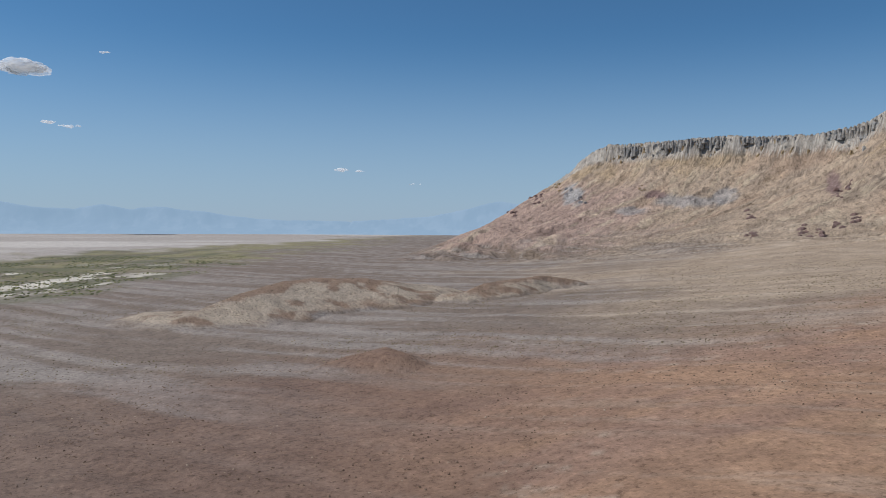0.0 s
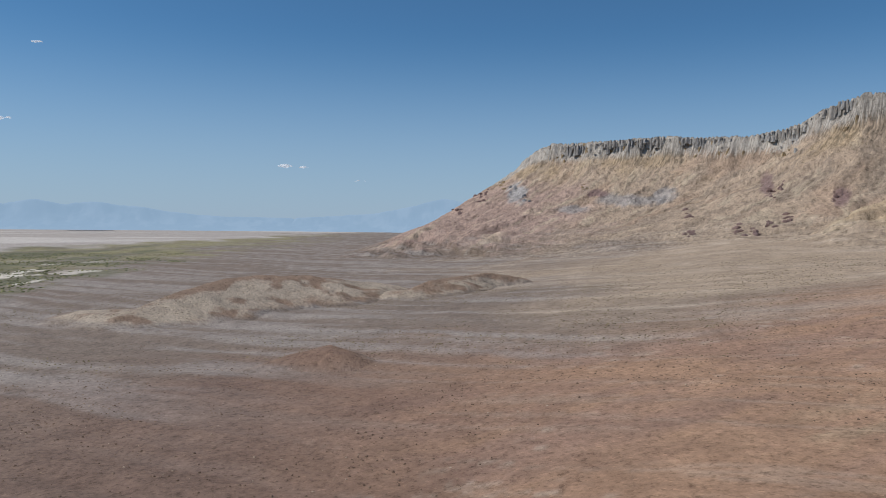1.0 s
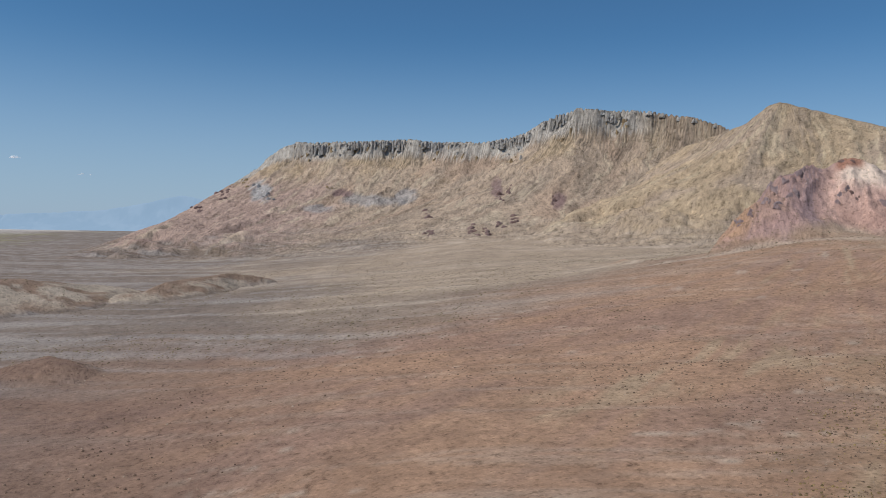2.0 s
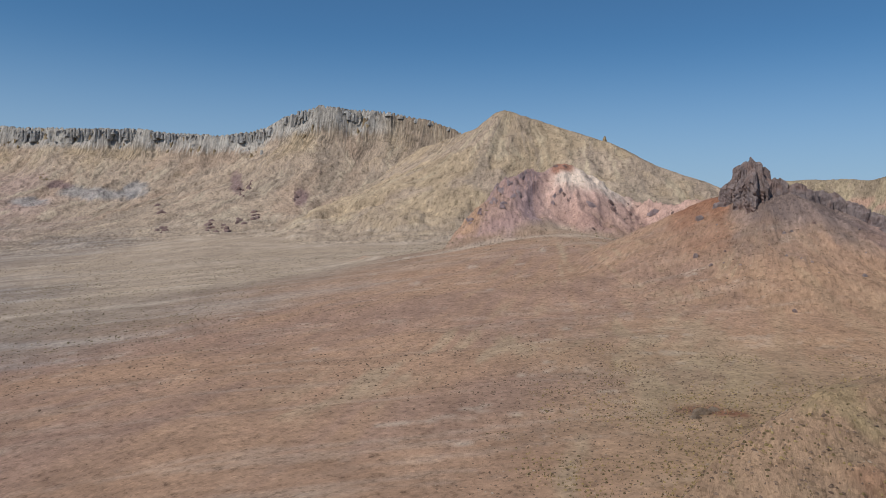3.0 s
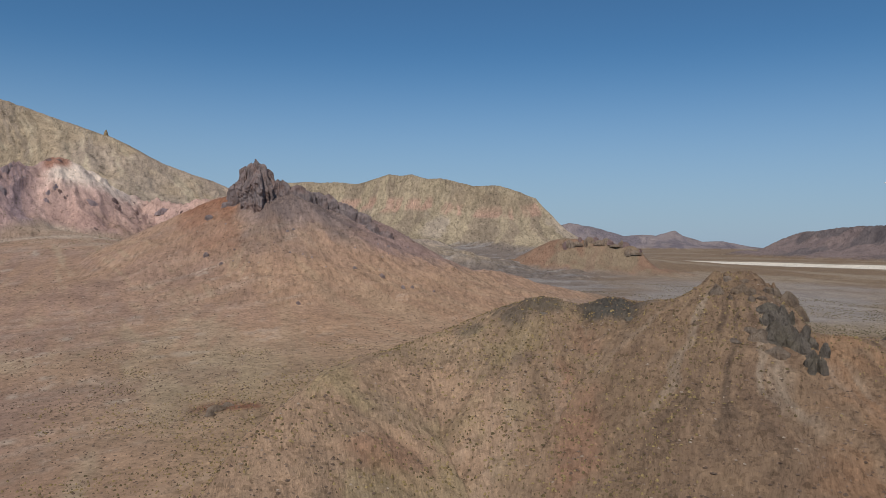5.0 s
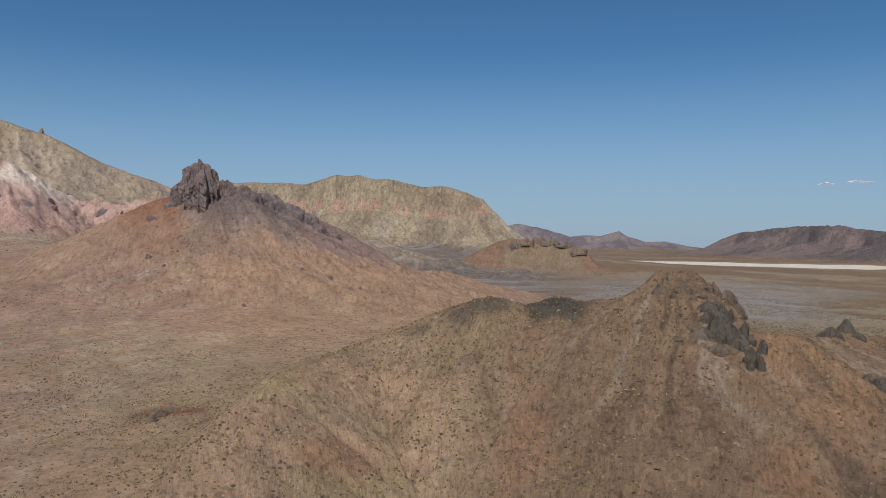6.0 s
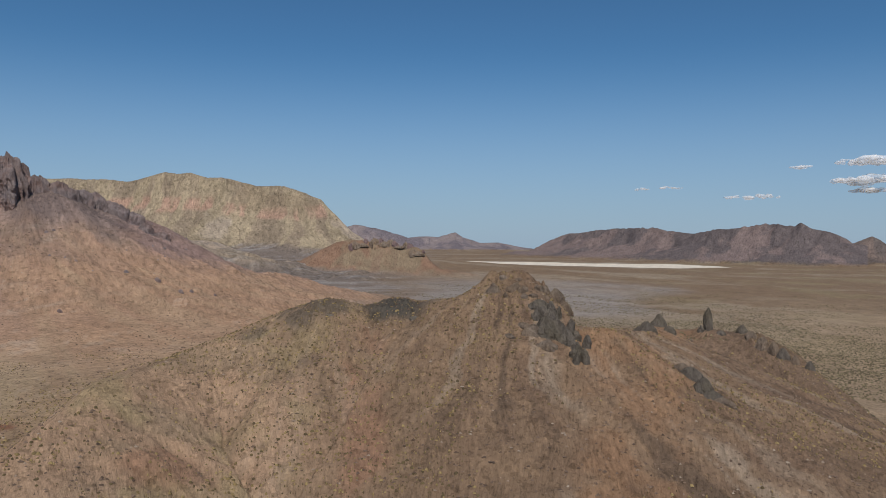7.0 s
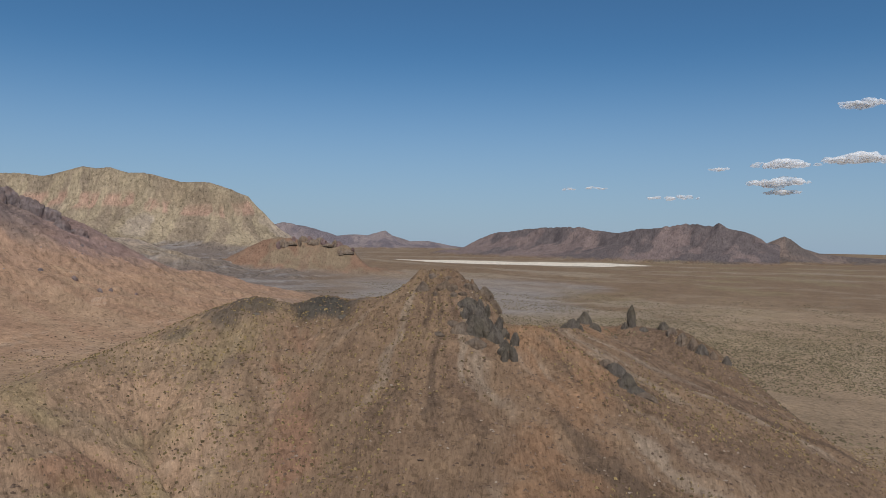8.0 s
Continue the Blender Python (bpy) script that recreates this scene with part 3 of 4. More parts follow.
def ridge_colour(X, Y, H, G, d, s, g):
    b = np.degrees(np.arctan2(X, Y))
    n, f = fbm(X / 9, Y / 9, 191, 4), fbm(s / 2.6 + 0.5 * fbm(X / 7, Y / 7, 190, 3), d / 22, 193, 4)
    c = mix(tint(148, 122, 99) + 0 * X[..., None], tint(138, 116, 94), step(-0.2, 0.5, n))
    c = mix(c, tint(138, 125, 92), 0.45 * step(0.0, 0.7, fbm(X / 6, Y / 6, 195, 4) + 0.3 * f) * band(56, 62, 96, 101, b) * (1 - 0.6 * step(20, 45, d)))
    c = mix(c, tint(115, 94, 75), 0.85 * step(79, 90, b + 2 * n))
    c = mix(c, tint(136, 102, 82), 0.6 * step(-0.2, 0.6, f + 0.4 * n) * band(84.5, 86.5, 88, 89.5, b + 0.6 * n))
    c = mix(c, tint(104, 84, 69), 0.6 * step(-0.3, 0.6, f + 0.3 * n) * step(92, 100, b))
    # streaks of pale and dark scree below the summit crags
    fine = fbm(s / 1.3 + 0.6 * n, d / 26, 197, 4)
    fan = step(4, 12, d) * (0.35 + 0.65 * step(90, 97, b))
    c = mix(c, tint(148, 133, 116), 0.5 * step(0.3, 0.9, fine) * fan)
    c = mix(c, tint(82, 68, 57), 0.7 * step(-0.25, -0.9, fine) * fan)
    # the spur's foot: brown scree over orange soil
    c = mix(c, tint(136, 104, 78), 0.55 * band(102.5, 105, 110, 112, b + 1.2 * n) * step(-0.5, 0.4, f + n))
    c = mix(c, tint(96, 80, 68), 0.55 * step(110, 113, b + n) * (1 - step(16, 34, d + 6 * n)))
    for zb, zd, zr, shade in ((90.4, 121.5, 5.2, 0.9), (89.0, 122.5, 4.8, 0.9), (84.0, 122.5, 4.2, 0.8), (82.0, 119.5, 4.4, 0.75), (79.6, 116.5, 3.6, 0.6), (101.6, 123.5, 5.0, 0.5), (83.0, 108, 2.6, 0.4)):
        zx, zy = at(zb, zd)
        c = mix(c, tint(70, 66, 60), 0.9 * shade * (1 - step(0.35 * zr, 1.1 * zr, np.hypot(X - zx, Y - zy) + 2.2 * n + 1.2 * f)))
    zx, zy = at(72.5, 84)
    c = mix(c, tint(134, 98, 78), 0.5 * (1 - step(2, 5, np.hypot(X - zx, Y - zy) + 3 * n)))
    # gully shade is put into the soil colour here
    return blend_foot(c * (0.8 + 0.38 * g)[..., None], X, Y, H, G, 3)


near_ridge = hill("near_ridge", "brown stony ridge with dark crags and scattered dry bushes", NEAR, lambda d, z: 0.41 * (np.sqrt(d * d + 6) - 2.4) * (1 - 0.0012 * d), (35, 141), (20, 260), (960, 440), ridge_colour, EARTH_NEAR, gap=0.8, warp=(14, 1.2), gully=(6, 1.1, 16), rough=0.35, seed=211,
    zones=((97.8, 129, 5, 0.9), (99.5, 127, 6, 1.3), (101.2, 125, 6, 1.7), (89.6, 126, 5, 0.6), (83.3, 124, 4.5, 0.4), (112.2, 155, 6, 1.0), (115.8, 170, 6, 1.2), (112.3, 175, 4, 0.8)), mounds=((72.5, 84, 4.5, 1.2), (96.6, 127, 2.0, 1.0)))

# ranges across the plain
def far_colour(a, b_, seed, foot=10):
    def colour(X, Y, H, G, d, s, g):
        n, f = fbm(X / 90, Y / 90, seed, 4), fbm(s / 25, d / 160, seed + 3, 4)
        c = mix(a + 0 * X[..., None], b_, step(-0.2, 0.4, n + 0.5 * f))
        # ranges with a foot get gully shade painted into their colour
        return blend_foot(c * (0.84 + 0.3 * g)[..., None], X, Y, H, G, foot) if foot else c
    return colour


RANGE_A = [sight(*p) for p in ((80, 4200, 0.1), (85.0, 4228, 0.48), (85.6, 4231, 0.90), (86.6, 4236, 1.16), (87.9, 4244, 0.88), (89.2, 4251, 0.59), (90.4, 4258, 0.18), (91.7, 4265, 0.31), (92.7, 4271, 0.28), (93.9, 4277, 0.62), (94.8, 4282, 0.21), (95.8, 4288, -0.12), (97.2, 4296, -0.10), (98.6, 4300, -0.38), (99.4, 4300, -0.50))]
RANGE_B = [sight(*p) for p in ((99.4, 2850, -0.8), (100.2, 2817, -0.35), (101.0, 2769, 0.13), (102.1, 2709, 0.56), (103.1, 2649, 0.58), (104.6, 2574, 0.89), (106.3, 2501, 1.03), (108.1, 2420, 1.09), (109.7, 2349, 0.82), (111.0, 2296, 0.63), (112.5, 2242, 0.97), (114.1, 2220, 1.15), (115.7, 2198, 1.36), (116.4, 2187, 1.45), (117.2, 2176, 1.21), (117.9, 2166, 1.54), (118.7, 2155, 1.03), (119.8, 2150, 0.76), (120.7, 2150, 0.38), (121.2, 2150, -0.08))]
CONE = [sight(*p) for p in ((120.4, 2286, -0.3), (121.4, 2281, 0.15), (122.2, 2276, 0.55), (122.7, 2274, 0.29), (123.4, 2270, -0.28), (124.4, 2264, -0.60), (126.1, 2255, -0.79), (128.3, 2250, -0.89), (131, 2250, -1.0))]
hill("far_range", "dark purple-brown range far across the plain", RANGE_A, lambda d, z: z * 1.03 * (1 - np.exp(-d / 130)), (78, 100), (3700, 4600), (260, 90), far_colour(tint(104, 96, 100), tint(124, 113, 112), 231), EARTH_FAR, "mountain", 7, (120, 20), (130, 30, 120), 3.0, 233, flute=(60, 10))
hill("plain_range", "purple-brown rocky range beyond the playa", RANGE_B, lambda d, z: z * 1.03 * (1 - np.exp(-d / 105)), (95, 122), (1800, 3200), (380, 150), far_colour(tint(116, 101, 97), tint(94, 85, 84), 241), EARTH_FAR, "mountain", 4, (80, 9), (90, 34, 80), 3.5, 243, flute=(40, 13))
hill("cone_hill", "small dark cone at the end of a range", CONE, lambda d, z: z * 1.03 * (1 - np.exp(-d / 70)), (117, 130), (2000, 2500), (200, 80), far_colour(tint(94, 85, 81), tint(112, 98, 91), 251), EARTH_FAR, "hill", 8, (60, 6), (40, 8, 70), 0.3, 253)
RANGE_C = [sight(*p) for p in ((-36, 4650, 1.3), (-30.3, 4659, 1.47), (-29.0, 4661, 1.24), (-27.7, 4662, 1.04), (-26.0, 4663, 1.07), (-24.3, 4665, 1.37), (-22.5, 4667, 1.05), (-21.0, 4668, 1.30), (-19.5, 4670, 1.09), (-17.6, 4671, 0.95), (-16.1, 4673, 0.69), (-14.1, 4675, 0.47), (-12.1, 4677, 0.36), (-9.7, 4679, 0.38), (-7.2, 4700, 0.30))]
RANGE_D = [sight(*p) for p in ((-7.2, 4700, 0.30), (-3.9, 4690, 0.51), (-1.3, 4687, 0.74), (0.4, 4689, 1.05), (1.6, 4690, 1.31), (2.9, 4691, 1.73), (3.9, 4692, 1.91), (5.0, 4693, 1.74), (9, 4700, 1.2), (12, 4700, 0.5))]
HAZE, haze_nt, haze_bsdf = node_material("haze_glow")
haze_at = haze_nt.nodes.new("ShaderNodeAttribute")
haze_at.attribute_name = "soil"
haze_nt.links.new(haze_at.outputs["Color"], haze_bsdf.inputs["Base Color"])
haze_bsdf.inputs["Emission Color"].default_value = (0.24, 0.36, 0.50, 1)  # air light of the far distance, put in as a glow of the slopes
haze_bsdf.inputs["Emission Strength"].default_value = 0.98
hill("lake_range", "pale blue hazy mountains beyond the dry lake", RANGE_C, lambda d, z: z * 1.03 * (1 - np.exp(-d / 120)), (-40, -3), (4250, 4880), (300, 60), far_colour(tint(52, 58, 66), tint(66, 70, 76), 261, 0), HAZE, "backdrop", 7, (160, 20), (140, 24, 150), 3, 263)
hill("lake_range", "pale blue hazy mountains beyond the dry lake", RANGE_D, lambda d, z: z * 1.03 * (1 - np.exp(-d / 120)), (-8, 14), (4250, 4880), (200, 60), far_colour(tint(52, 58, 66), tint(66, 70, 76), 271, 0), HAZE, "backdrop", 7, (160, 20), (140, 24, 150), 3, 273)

# ---- rocks ----


def rock_material(name, dark, light, stain, scale):
    m, nt, bsdf = node_material(name)
    n = noise_node(nt, scale, 10, 0.72, (1, 1, 0.45))
    c = ramp(nt, n, [(0.3, tuple(dark)), (0.5, tuple((dark + light) / 2)), (0.7, tuple(light))])
    w = noise_node(nt, scale * 0.35, 6, 0.6)
    c2 = ramp(nt, w, [(0.45, (1, 1, 1)), (0.7, tuple(stain))])
    nt.links.new(mul(nt, c, c2), bsdf.inputs["Base Color"])
    bump = nt.nodes.new("ShaderNodeBump")
    bump.inputs["Strength"].default_value, bump.inputs["Distance"].default_value = 1.0, 0.9 / scale
    nt.links.new(n, bump.inputs["Height"])
    nt.links.new(bump.outputs[0], bsdf.inputs["Normal"])
    return m


PLUG_ROCK = rock_material("plug_rock", tint(92, 80, 79), tint(156, 142, 138), (1.0, 0.82, 0.72), 0.35)
CRAG_ROCK = rock_material("crag_rock", tint(84, 72, 64), tint(146, 130, 114), (1.0, 0.9, 0.78), 0.7)
BLACK_ROCK = rock_material("black_rock", tint(72, 66, 60), tint(122, 112, 102), (1.0, 1.0, 0.9), 0.9)
RIM_ROCK = rock_material("rim_rock", tint(124, 122, 121), tint(186, 183, 178), (1.0, 0.94, 0.86), 0.12)
TAN_ROCK = rock_material("tan_rock", tint(112, 96, 78), tint(176, 156, 124), (1.0, 0.95, 0.85), 0.12)
PLUM_ROCK = rock_material("plum_rock", tint(104, 86, 84), tint(148, 126, 120), (1.0, 0.92, 0.88), 0.15)
MAUVE_ROCK = rock_material("mauve_rock", tint(116, 102, 106), tint(168, 151, 149), (1.0, 0.9, 0.86), 0.22)
SLATE_ROCK = rock_material("slate_rock", tint(108, 108, 112), tint(160, 158, 158), (1.0, 0.96, 0.92), 0.14)


def hill_z(name, bearing, dist):
    """Surface height of a hill there."""
    span, reach, H = GRIDS[name]
    n, m = H.shape
    v = np.clip((np.asarray(dist) - reach[0]) / (reach[1] - reach[0]) * (n - 1), 0, n - 1.001)
    u = np.clip((np.asarray(bearing) - span[0]) / (span[1] - span[0]) * (m - 1), 0, m - 1.001)
    i, j = v.astype(int), u.astype(int)
    a, b = v - i, u - j
    return (H[i, j] * (1 - b) + H[i, j + 1] * b) * (1 - a) + (H[i + 1, j] * (1 - b) + H[i + 1, j + 1] * b) * a


def survey(name, bearing, angle):
    """Where a sight line from the hover point meets a hill: x, y, z and the distance. Above its skyline: the skyline."""
    span, reach, H = GRIDS[name]
    ds = np.linspace(reach[0], reach[1], 1500)
    zs = hill_z(name, np.full(1500, bearing), ds)
    tilt = (zs - EYE_Z) / ds
    hit = np.nonzero(tilt >= math.tan(radians(angle)))[0]
    k = hit[0] if len(hit) else int(np.argmax(tilt))
    return (*at(bearing, ds[k]), zs[k], ds[k])


def crag_mesh(name, size, seed, cells, material, dome=0.45, sectors=36, rings=12, wall=8):
    """A jointed outcrop in one skin: a broken top of tilted blocks at uneven heights, and ribbed walls that go down into the slope."""
    r2 = np.random.default_rng(seed)
    sx, sy, sz = size
    th = np.linspace(0, 2 * np.pi, sectors, endpoint=False)
    ca, cr = r2.uniform(0, 2 * np.pi, cells), np.sqrt(r2.uniform(0, 1, cells))
    cx, cy = np.cos(ca) * cr, np.sin(ca) * cr
    drop, tx, ty = r2.uniform(0, 0.4, cells), r2.uniform(-0.5, 0.5, cells), r2.uniform(-0.5, 0.5, cells)
    # a plan of flat joint faces with open cracks between them
    faces_n = int(r2.integers(5, 8))
    turn_to = np.arange(faces_n) * 2 * np.pi / faces_n + r2.uniform(-0.3, 0.3, faces_n)
    flat = r2.uniform(0.72, 1.0, faces_n) / np.maximum(np.cos(th[:, None] - turn_to), 0.05)
    rim = np.minimum(flat.min(1), 1.25)
    for crack in r2.uniform(0, 2 * np.pi, max(2, cells // 5)):
        rim = rim * (1 - 0.14 * np.exp(-((np.abs(th - crack) + np.pi) % (2 * np.pi) - np.pi) ** 2 / 0.008))
    rim = rim * (1 + 0.1 * (r2.uniform(0, 1, sectors) - 0.5))

    def top(x, y):
        k = np.argmin((x[..., None] - cx) ** 2 + (y[..., None] - cy) ** 2, -1)
        q = np.hypot(x, y)
        return 1 - dome * q ** 1.6 - drop[k] * (0.3 + 0.7 * q) + 0.35 * (tx[k] * (x - cx[k]) + ty[k] * (y - cy[k]))

    rows = []
    for q in np.linspace(0, 1, rings + 1)[1:]:
        x, y = np.cos(th) * q, np.sin(th) * q
        jit = 0.5 / rings
        xx, yy = x + r2.uniform(-jit, jit, sectors), y + r2.uniform(-jit, jit, sectors)
        rows.append(np.stack([xx * rim * sx, yy * rim * sy, top(xx, yy) * sz], -1))
    edge = rows[-1][:, 2]
    for k in range(1, wall + 1):
        t = k / wall
        out = rim * (1 + 0.16 * t) * (1 + 0.14 * (smooth_noise(th * cells / 5 + 3, th * 0 + t * 3.5 + seed, seed + 1) - 0.5) + 0.1 * (r2.uniform(0, 1, sectors) - 0.5))
        rows.append(np.stack([np.cos(th) * out * sx, np.sin(th) * out * sy, edge + (-0.7 * sz - edge) * t], -1))
    co = np.concatenate([[[0, 0, sz * top(np.zeros(1), np.zeros(1))[0]]], *rows])
    faces = [(0, 1 + i, 1 + (i + 1) % sectors) for i in range(sectors)]
    for k in range(len(rows) - 1):
        a = 1 + k * sectors
        faces += [(a + i, a + sectors + i, a + sectors + (i + 1) % sectors, a + (i + 1) % sectors) for i in range(sectors)]
    me = bpy.data.meshes.new(name)
    me.from_pydata(co.tolist(), [], faces)
    me.materials.append(material)
    return me


def crag(name, parent, place, size, seed, cells, material, turn=0, dome=0.45, label="", fine=(36, 12, 8), lean=0.0):
    ob = new(name, crag_mesh(name, size, seed, cells, material, dome, *fine))
    ob.parent = parent
    ob.matrix_basis = pose(*place[:3], lean * math.sin(seed * 2.1), lean * math.cos(seed * 1.3), turn)
    return tagged(ob, label)


hills = {o.name: o for o in scene.objects if o.name in GRIDS}
rng = np.random.default_rng(7)


def column_mesh(seed, material):
    """A weathered rock column of unit height with a broken top, wider at its foot."""
    rnd = random.Random(seed)
    sides, levels = 7, 5
    bm = bmesh.new()
    rings = []
    lean = (rnd.uniform(-0.05, 0.05), rnd.uniform(-0.05, 0.05))
    for k in range(levels):
        t = k / (levels - 1)
        rings.append([bm.verts.new((math.cos(a) * w + lean[0] * t, math.sin(a) * w + lean[1] * t, t + (rnd.uniform(-0.16, 0.05) if k == levels - 1 else 0)))
                      for a, w in ((2 * math.pi * i / sides, (0.19 - 0.06 * t) * rnd.uniform(0.75, 1.3)) for i in range(sides))])
    for lo, hi in zip(rings[:-1], rings[1:]):
        for i in range(sides):
            bm.faces.new((lo[i], lo[(i + 1) % sides], hi[(i + 1) % sides], hi[i]))
    bm.faces.new(rings[-1])
    me = bpy.data.meshes.new("rock_column")
    bm.to_mesh(me)
    bm.free()
    me.materials.append(material)
    return me


rim_columns = [column_mesh(k, RIM_ROCK) for k in range(8)]
tan_columns = [column_mesh(20 + k, TAN_ROCK) for k in range(8)]


def column(mesh, parent, x, y, z, h, w):
    ob = new("rock_column", mesh)
    ob.parent = parent
    ob.matrix_basis = Matrix.LocRotScale((x, y, z), Euler((0, 0, rng.uniform(0, 6.28))), (w * 5, w * 5, h))


mesa, peak, cone = hills["mesa"], hills["peak"], hills["volcanic_cone"]
rim = sample([p for p in MESA[9:21]], 6.0)
for x, y, z, s in rim:
    b, d = math.degrees(math.atan2(x, y)), math.hypot(x, y)
    d -= rng.uniform(2, 9)
    h = rng.uniform(9, 26) * (0.75 if b > 33 else 1)
    top = max(hill_z("mesa", b, d - 6), z - 6) + rng.uniform(-2.5, 4.0)
    column(rim_columns[rng.integers(8)], mesa, *at(b, d), top - h, h, rng.uniform(2.0, 5.2))
for k in range(60):  # ribs lower in the cliff
    b = rng.uniform(11.5, 28.5) if k < 45 else rng.uniform(31, 36)
    x, y, z, d = survey("mesa", b, 0.1 + np.interp(b, [11, 16, 29, 32, 36], [5.3, 5.7, 5.7, 7.3, 7.5]) + rng.uniform(-1.0, 0.2))
    h = rng.uniform(18, 34)
    column(tan_columns[rng.integers(8)] if rng.random() < 0.75 else rim_columns[rng.integers(8)], mesa, *at(b, d + 3), z - h * 0.75, h, rng.uniform(2.5, 4.5))

# outcrops on the mesa's slopes: bearing, angle, half width, half height, rock
for k, (b, e, w, h, m) in enumerate(((21.4, 0.85, 12, 8, PLUM_ROCK), (21.6, -0.35, 9, 7, PLUM_ROCK), (24.9, -0.2, 12, 8, PLUM_ROCK), (25.8, -0.1, 10, 8, PLUM_ROCK), (26.8, 0.3, 9, 6, PLUM_ROCK), (28.0, 0.75, 11, 7, PLUM_ROCK),
        (27.6, 2.9, 8, 12, PLUM_ROCK), (26.9, 2.5, 8, 9, PLUM_ROCK), (31.0, 2.2, 9, 15, PLUM_ROCK), (8.9, 2.6, 11, 9, SLATE_ROCK), (9.7, 1.9, 10, 10, SLATE_ROCK), (8.2, 2.9, 9, 7, TAN_ROCK), (6.5, 2.0, 12, 8, PLUM_ROCK), (7.2, 2.3, 10, 8, PLUM_ROCK),
        (5.0, 0.9, 10, 6, PLUM_ROCK), (14.2, 2.8, 6, 5, TAN_ROCK), (38.5, 3.6, 8, 6, PLUM_ROCK), (40.0, 3.5, 7, 6, PLUM_ROCK))):
    for j in range(7):
        x, y, z, d = survey("mesa", b + rng.normal(0, 0.018) * w, e + rng.normal(0, 0.022) * h)
        q = rng.uniform(0.18, 0.5)
        crag("outcrop", mesa, (x, y, z - 0.25 * h * q), (w * q, w * q * 0.7, h * q * 1.1), 3000 + 7 * k + j, 9, m, -b + rng.uniform(-40, 40), 0.5, "", (16, 5, 5), 10)
x, y, z, d = survey("peak", 53.4, 9)
crag("outcrop", peak, (x, y, z - 1), (4.5, 4, 8.5), 340, 8, TAN_ROCK, 0, 0.95, "small tan crag on the skyline")
for k, (b, e) in enumerate(((36.5, 8.5), (37.5, 8.35), (38.4, 8.25), (39.5, 8.0), (40.6, 7.8), (42.0, 7.5))):
    x, y, z, d = survey("mesa", b, e)
    crag("outcrop", mesa, (x, y, z - 1.5), (5, 4, 4.5), 350 + k, 12, RIM_ROCK, -b, 0.9)

# plug and crags of the volcanic cone
for k, (b, d, e, w, deep, h, cells, dome, turn) in enumerate(((63.6, 332, 2.7, 12.2, 8.5, 14.6, 46, 0.4, 20), (63.4, 331, 2.7, 8.0, 6.0, 16.2, 26, 0.28, 65), (62.3, 331, 2.5, 5.2, 4.8, 8.6, 20, 0.45, 10), (65.0, 333, 2.6, 6.4, 5.0, 9.6, 22, 0.5, -30))):
    crag("plug", cone, (*at(b, d), EYE_Z + d * math.tan(radians(e))), (w, deep, h), 3 + 17 * k, cells, PLUG_ROCK, turn, dome, "dark grey-brown jointed rock plug", (84, 20, 18))
for k, (b, e, w, h) in enumerate(((66.4, 3.0, 4.5, 4.0), (67.0, 2.75, 4.5, 3.4), (67.8, 2.5, 5, 4.2), (68.6, 2.3, 5, 4.4), (69.4, 1.9, 5.5, 3.6), (70.2, 1.5, 5, 4.2), (71.0, 1.1, 5.5, 4.0), (71.8, 0.5, 4, 3.2), (72.8, 0.0, 4, 2.6), (61.4, 2.1, 2.2, 1.8), (60.2, 1.2, 2.0, 1.6))):
    x, y, z, d = survey("volcanic_cone", b, e)
    crag("crag", cone, (x, y, z - 0.5), (w * 0.95, w * 0.6, h * 1.2), 30 + k, 22, PLUG_ROCK, -b, 0.4)
for k in range(26):  # loose blocks below the crags
    b, e = rng.uniform(61, 75), rng.uniform(-2.6, 1.2)
    x, y, z, d = survey("volcanic_cone", b, e)
    w = rng.uniform(0.4, 1.3)
    crag("block", cone, (x, y, z), (w * 0.7, w * 0.6, w * 0.6), 400 + k, 5, PLUG_ROCK, 31 * k, 0.6, "", (9, 3, 2))

# crags of the pink hill
pink = hills["pink_hill"]
for k, (b, e, w, h, m) in enumerate(((46.0, 3.3, 5, 6, MAUVE_ROCK), (46.7, 3.9, 5, 6.5, MAUVE_ROCK), (47.4, 4.3, 4.5, 6, MAUVE_ROCK), (48.3, 3.6, 5, 5, MAUVE_ROCK), (47.0, 3.0, 6, 5, MAUVE_ROCK), (45.3, 2.3, 5, 4.5, MAUVE_ROCK), (44.6, 1.5, 5, 4, MAUVE_ROCK),
        (50.0, 3.0, 4.5, 6, MAUVE_ROCK), (50.6, 2.8, 4, 5, PLUM_ROCK), (49.6, 2.5, 4, 4, MAUVE_ROCK), (46.2, 2.2, 6, 4, MAUVE_ROCK), (43.8, 0.8, 5, 3, MAUVE_ROCK), (52.4, 2.4, 6, 4, MAUVE_ROCK), (54.0, 2.2, 5, 3.4, PLUM_ROCK), (55.6, 2.0, 5, 3, PLUM_ROCK),
        (57.0, 1.9, 6, 3.4, MAUVE_ROCK), (58.6, 1.7, 5, 3.2, PLUM_ROCK), (53.2, 0.6, 3, 2, PLUM_ROCK), (50.2, 5.1, 5, 2, PLUM_ROCK))):
    for j in range(3):
        x, y, z, d = survey("pink_hill", b + rng.uniform(-0.45, 0.45), e + rng.uniform(-0.45, 0.2))
        q = rng.uniform(0.25, 0.65)
        crag("crag", pink, (x, y, z - 0.4 * h * q), (w * 0.8 * q, w * 0.5 * q, h * 1.05 * q), 500 + 3 * k + j, 10, m, -b + rng.uniform(-30, 30), 0.7, "", (22, 7, 6), 14)

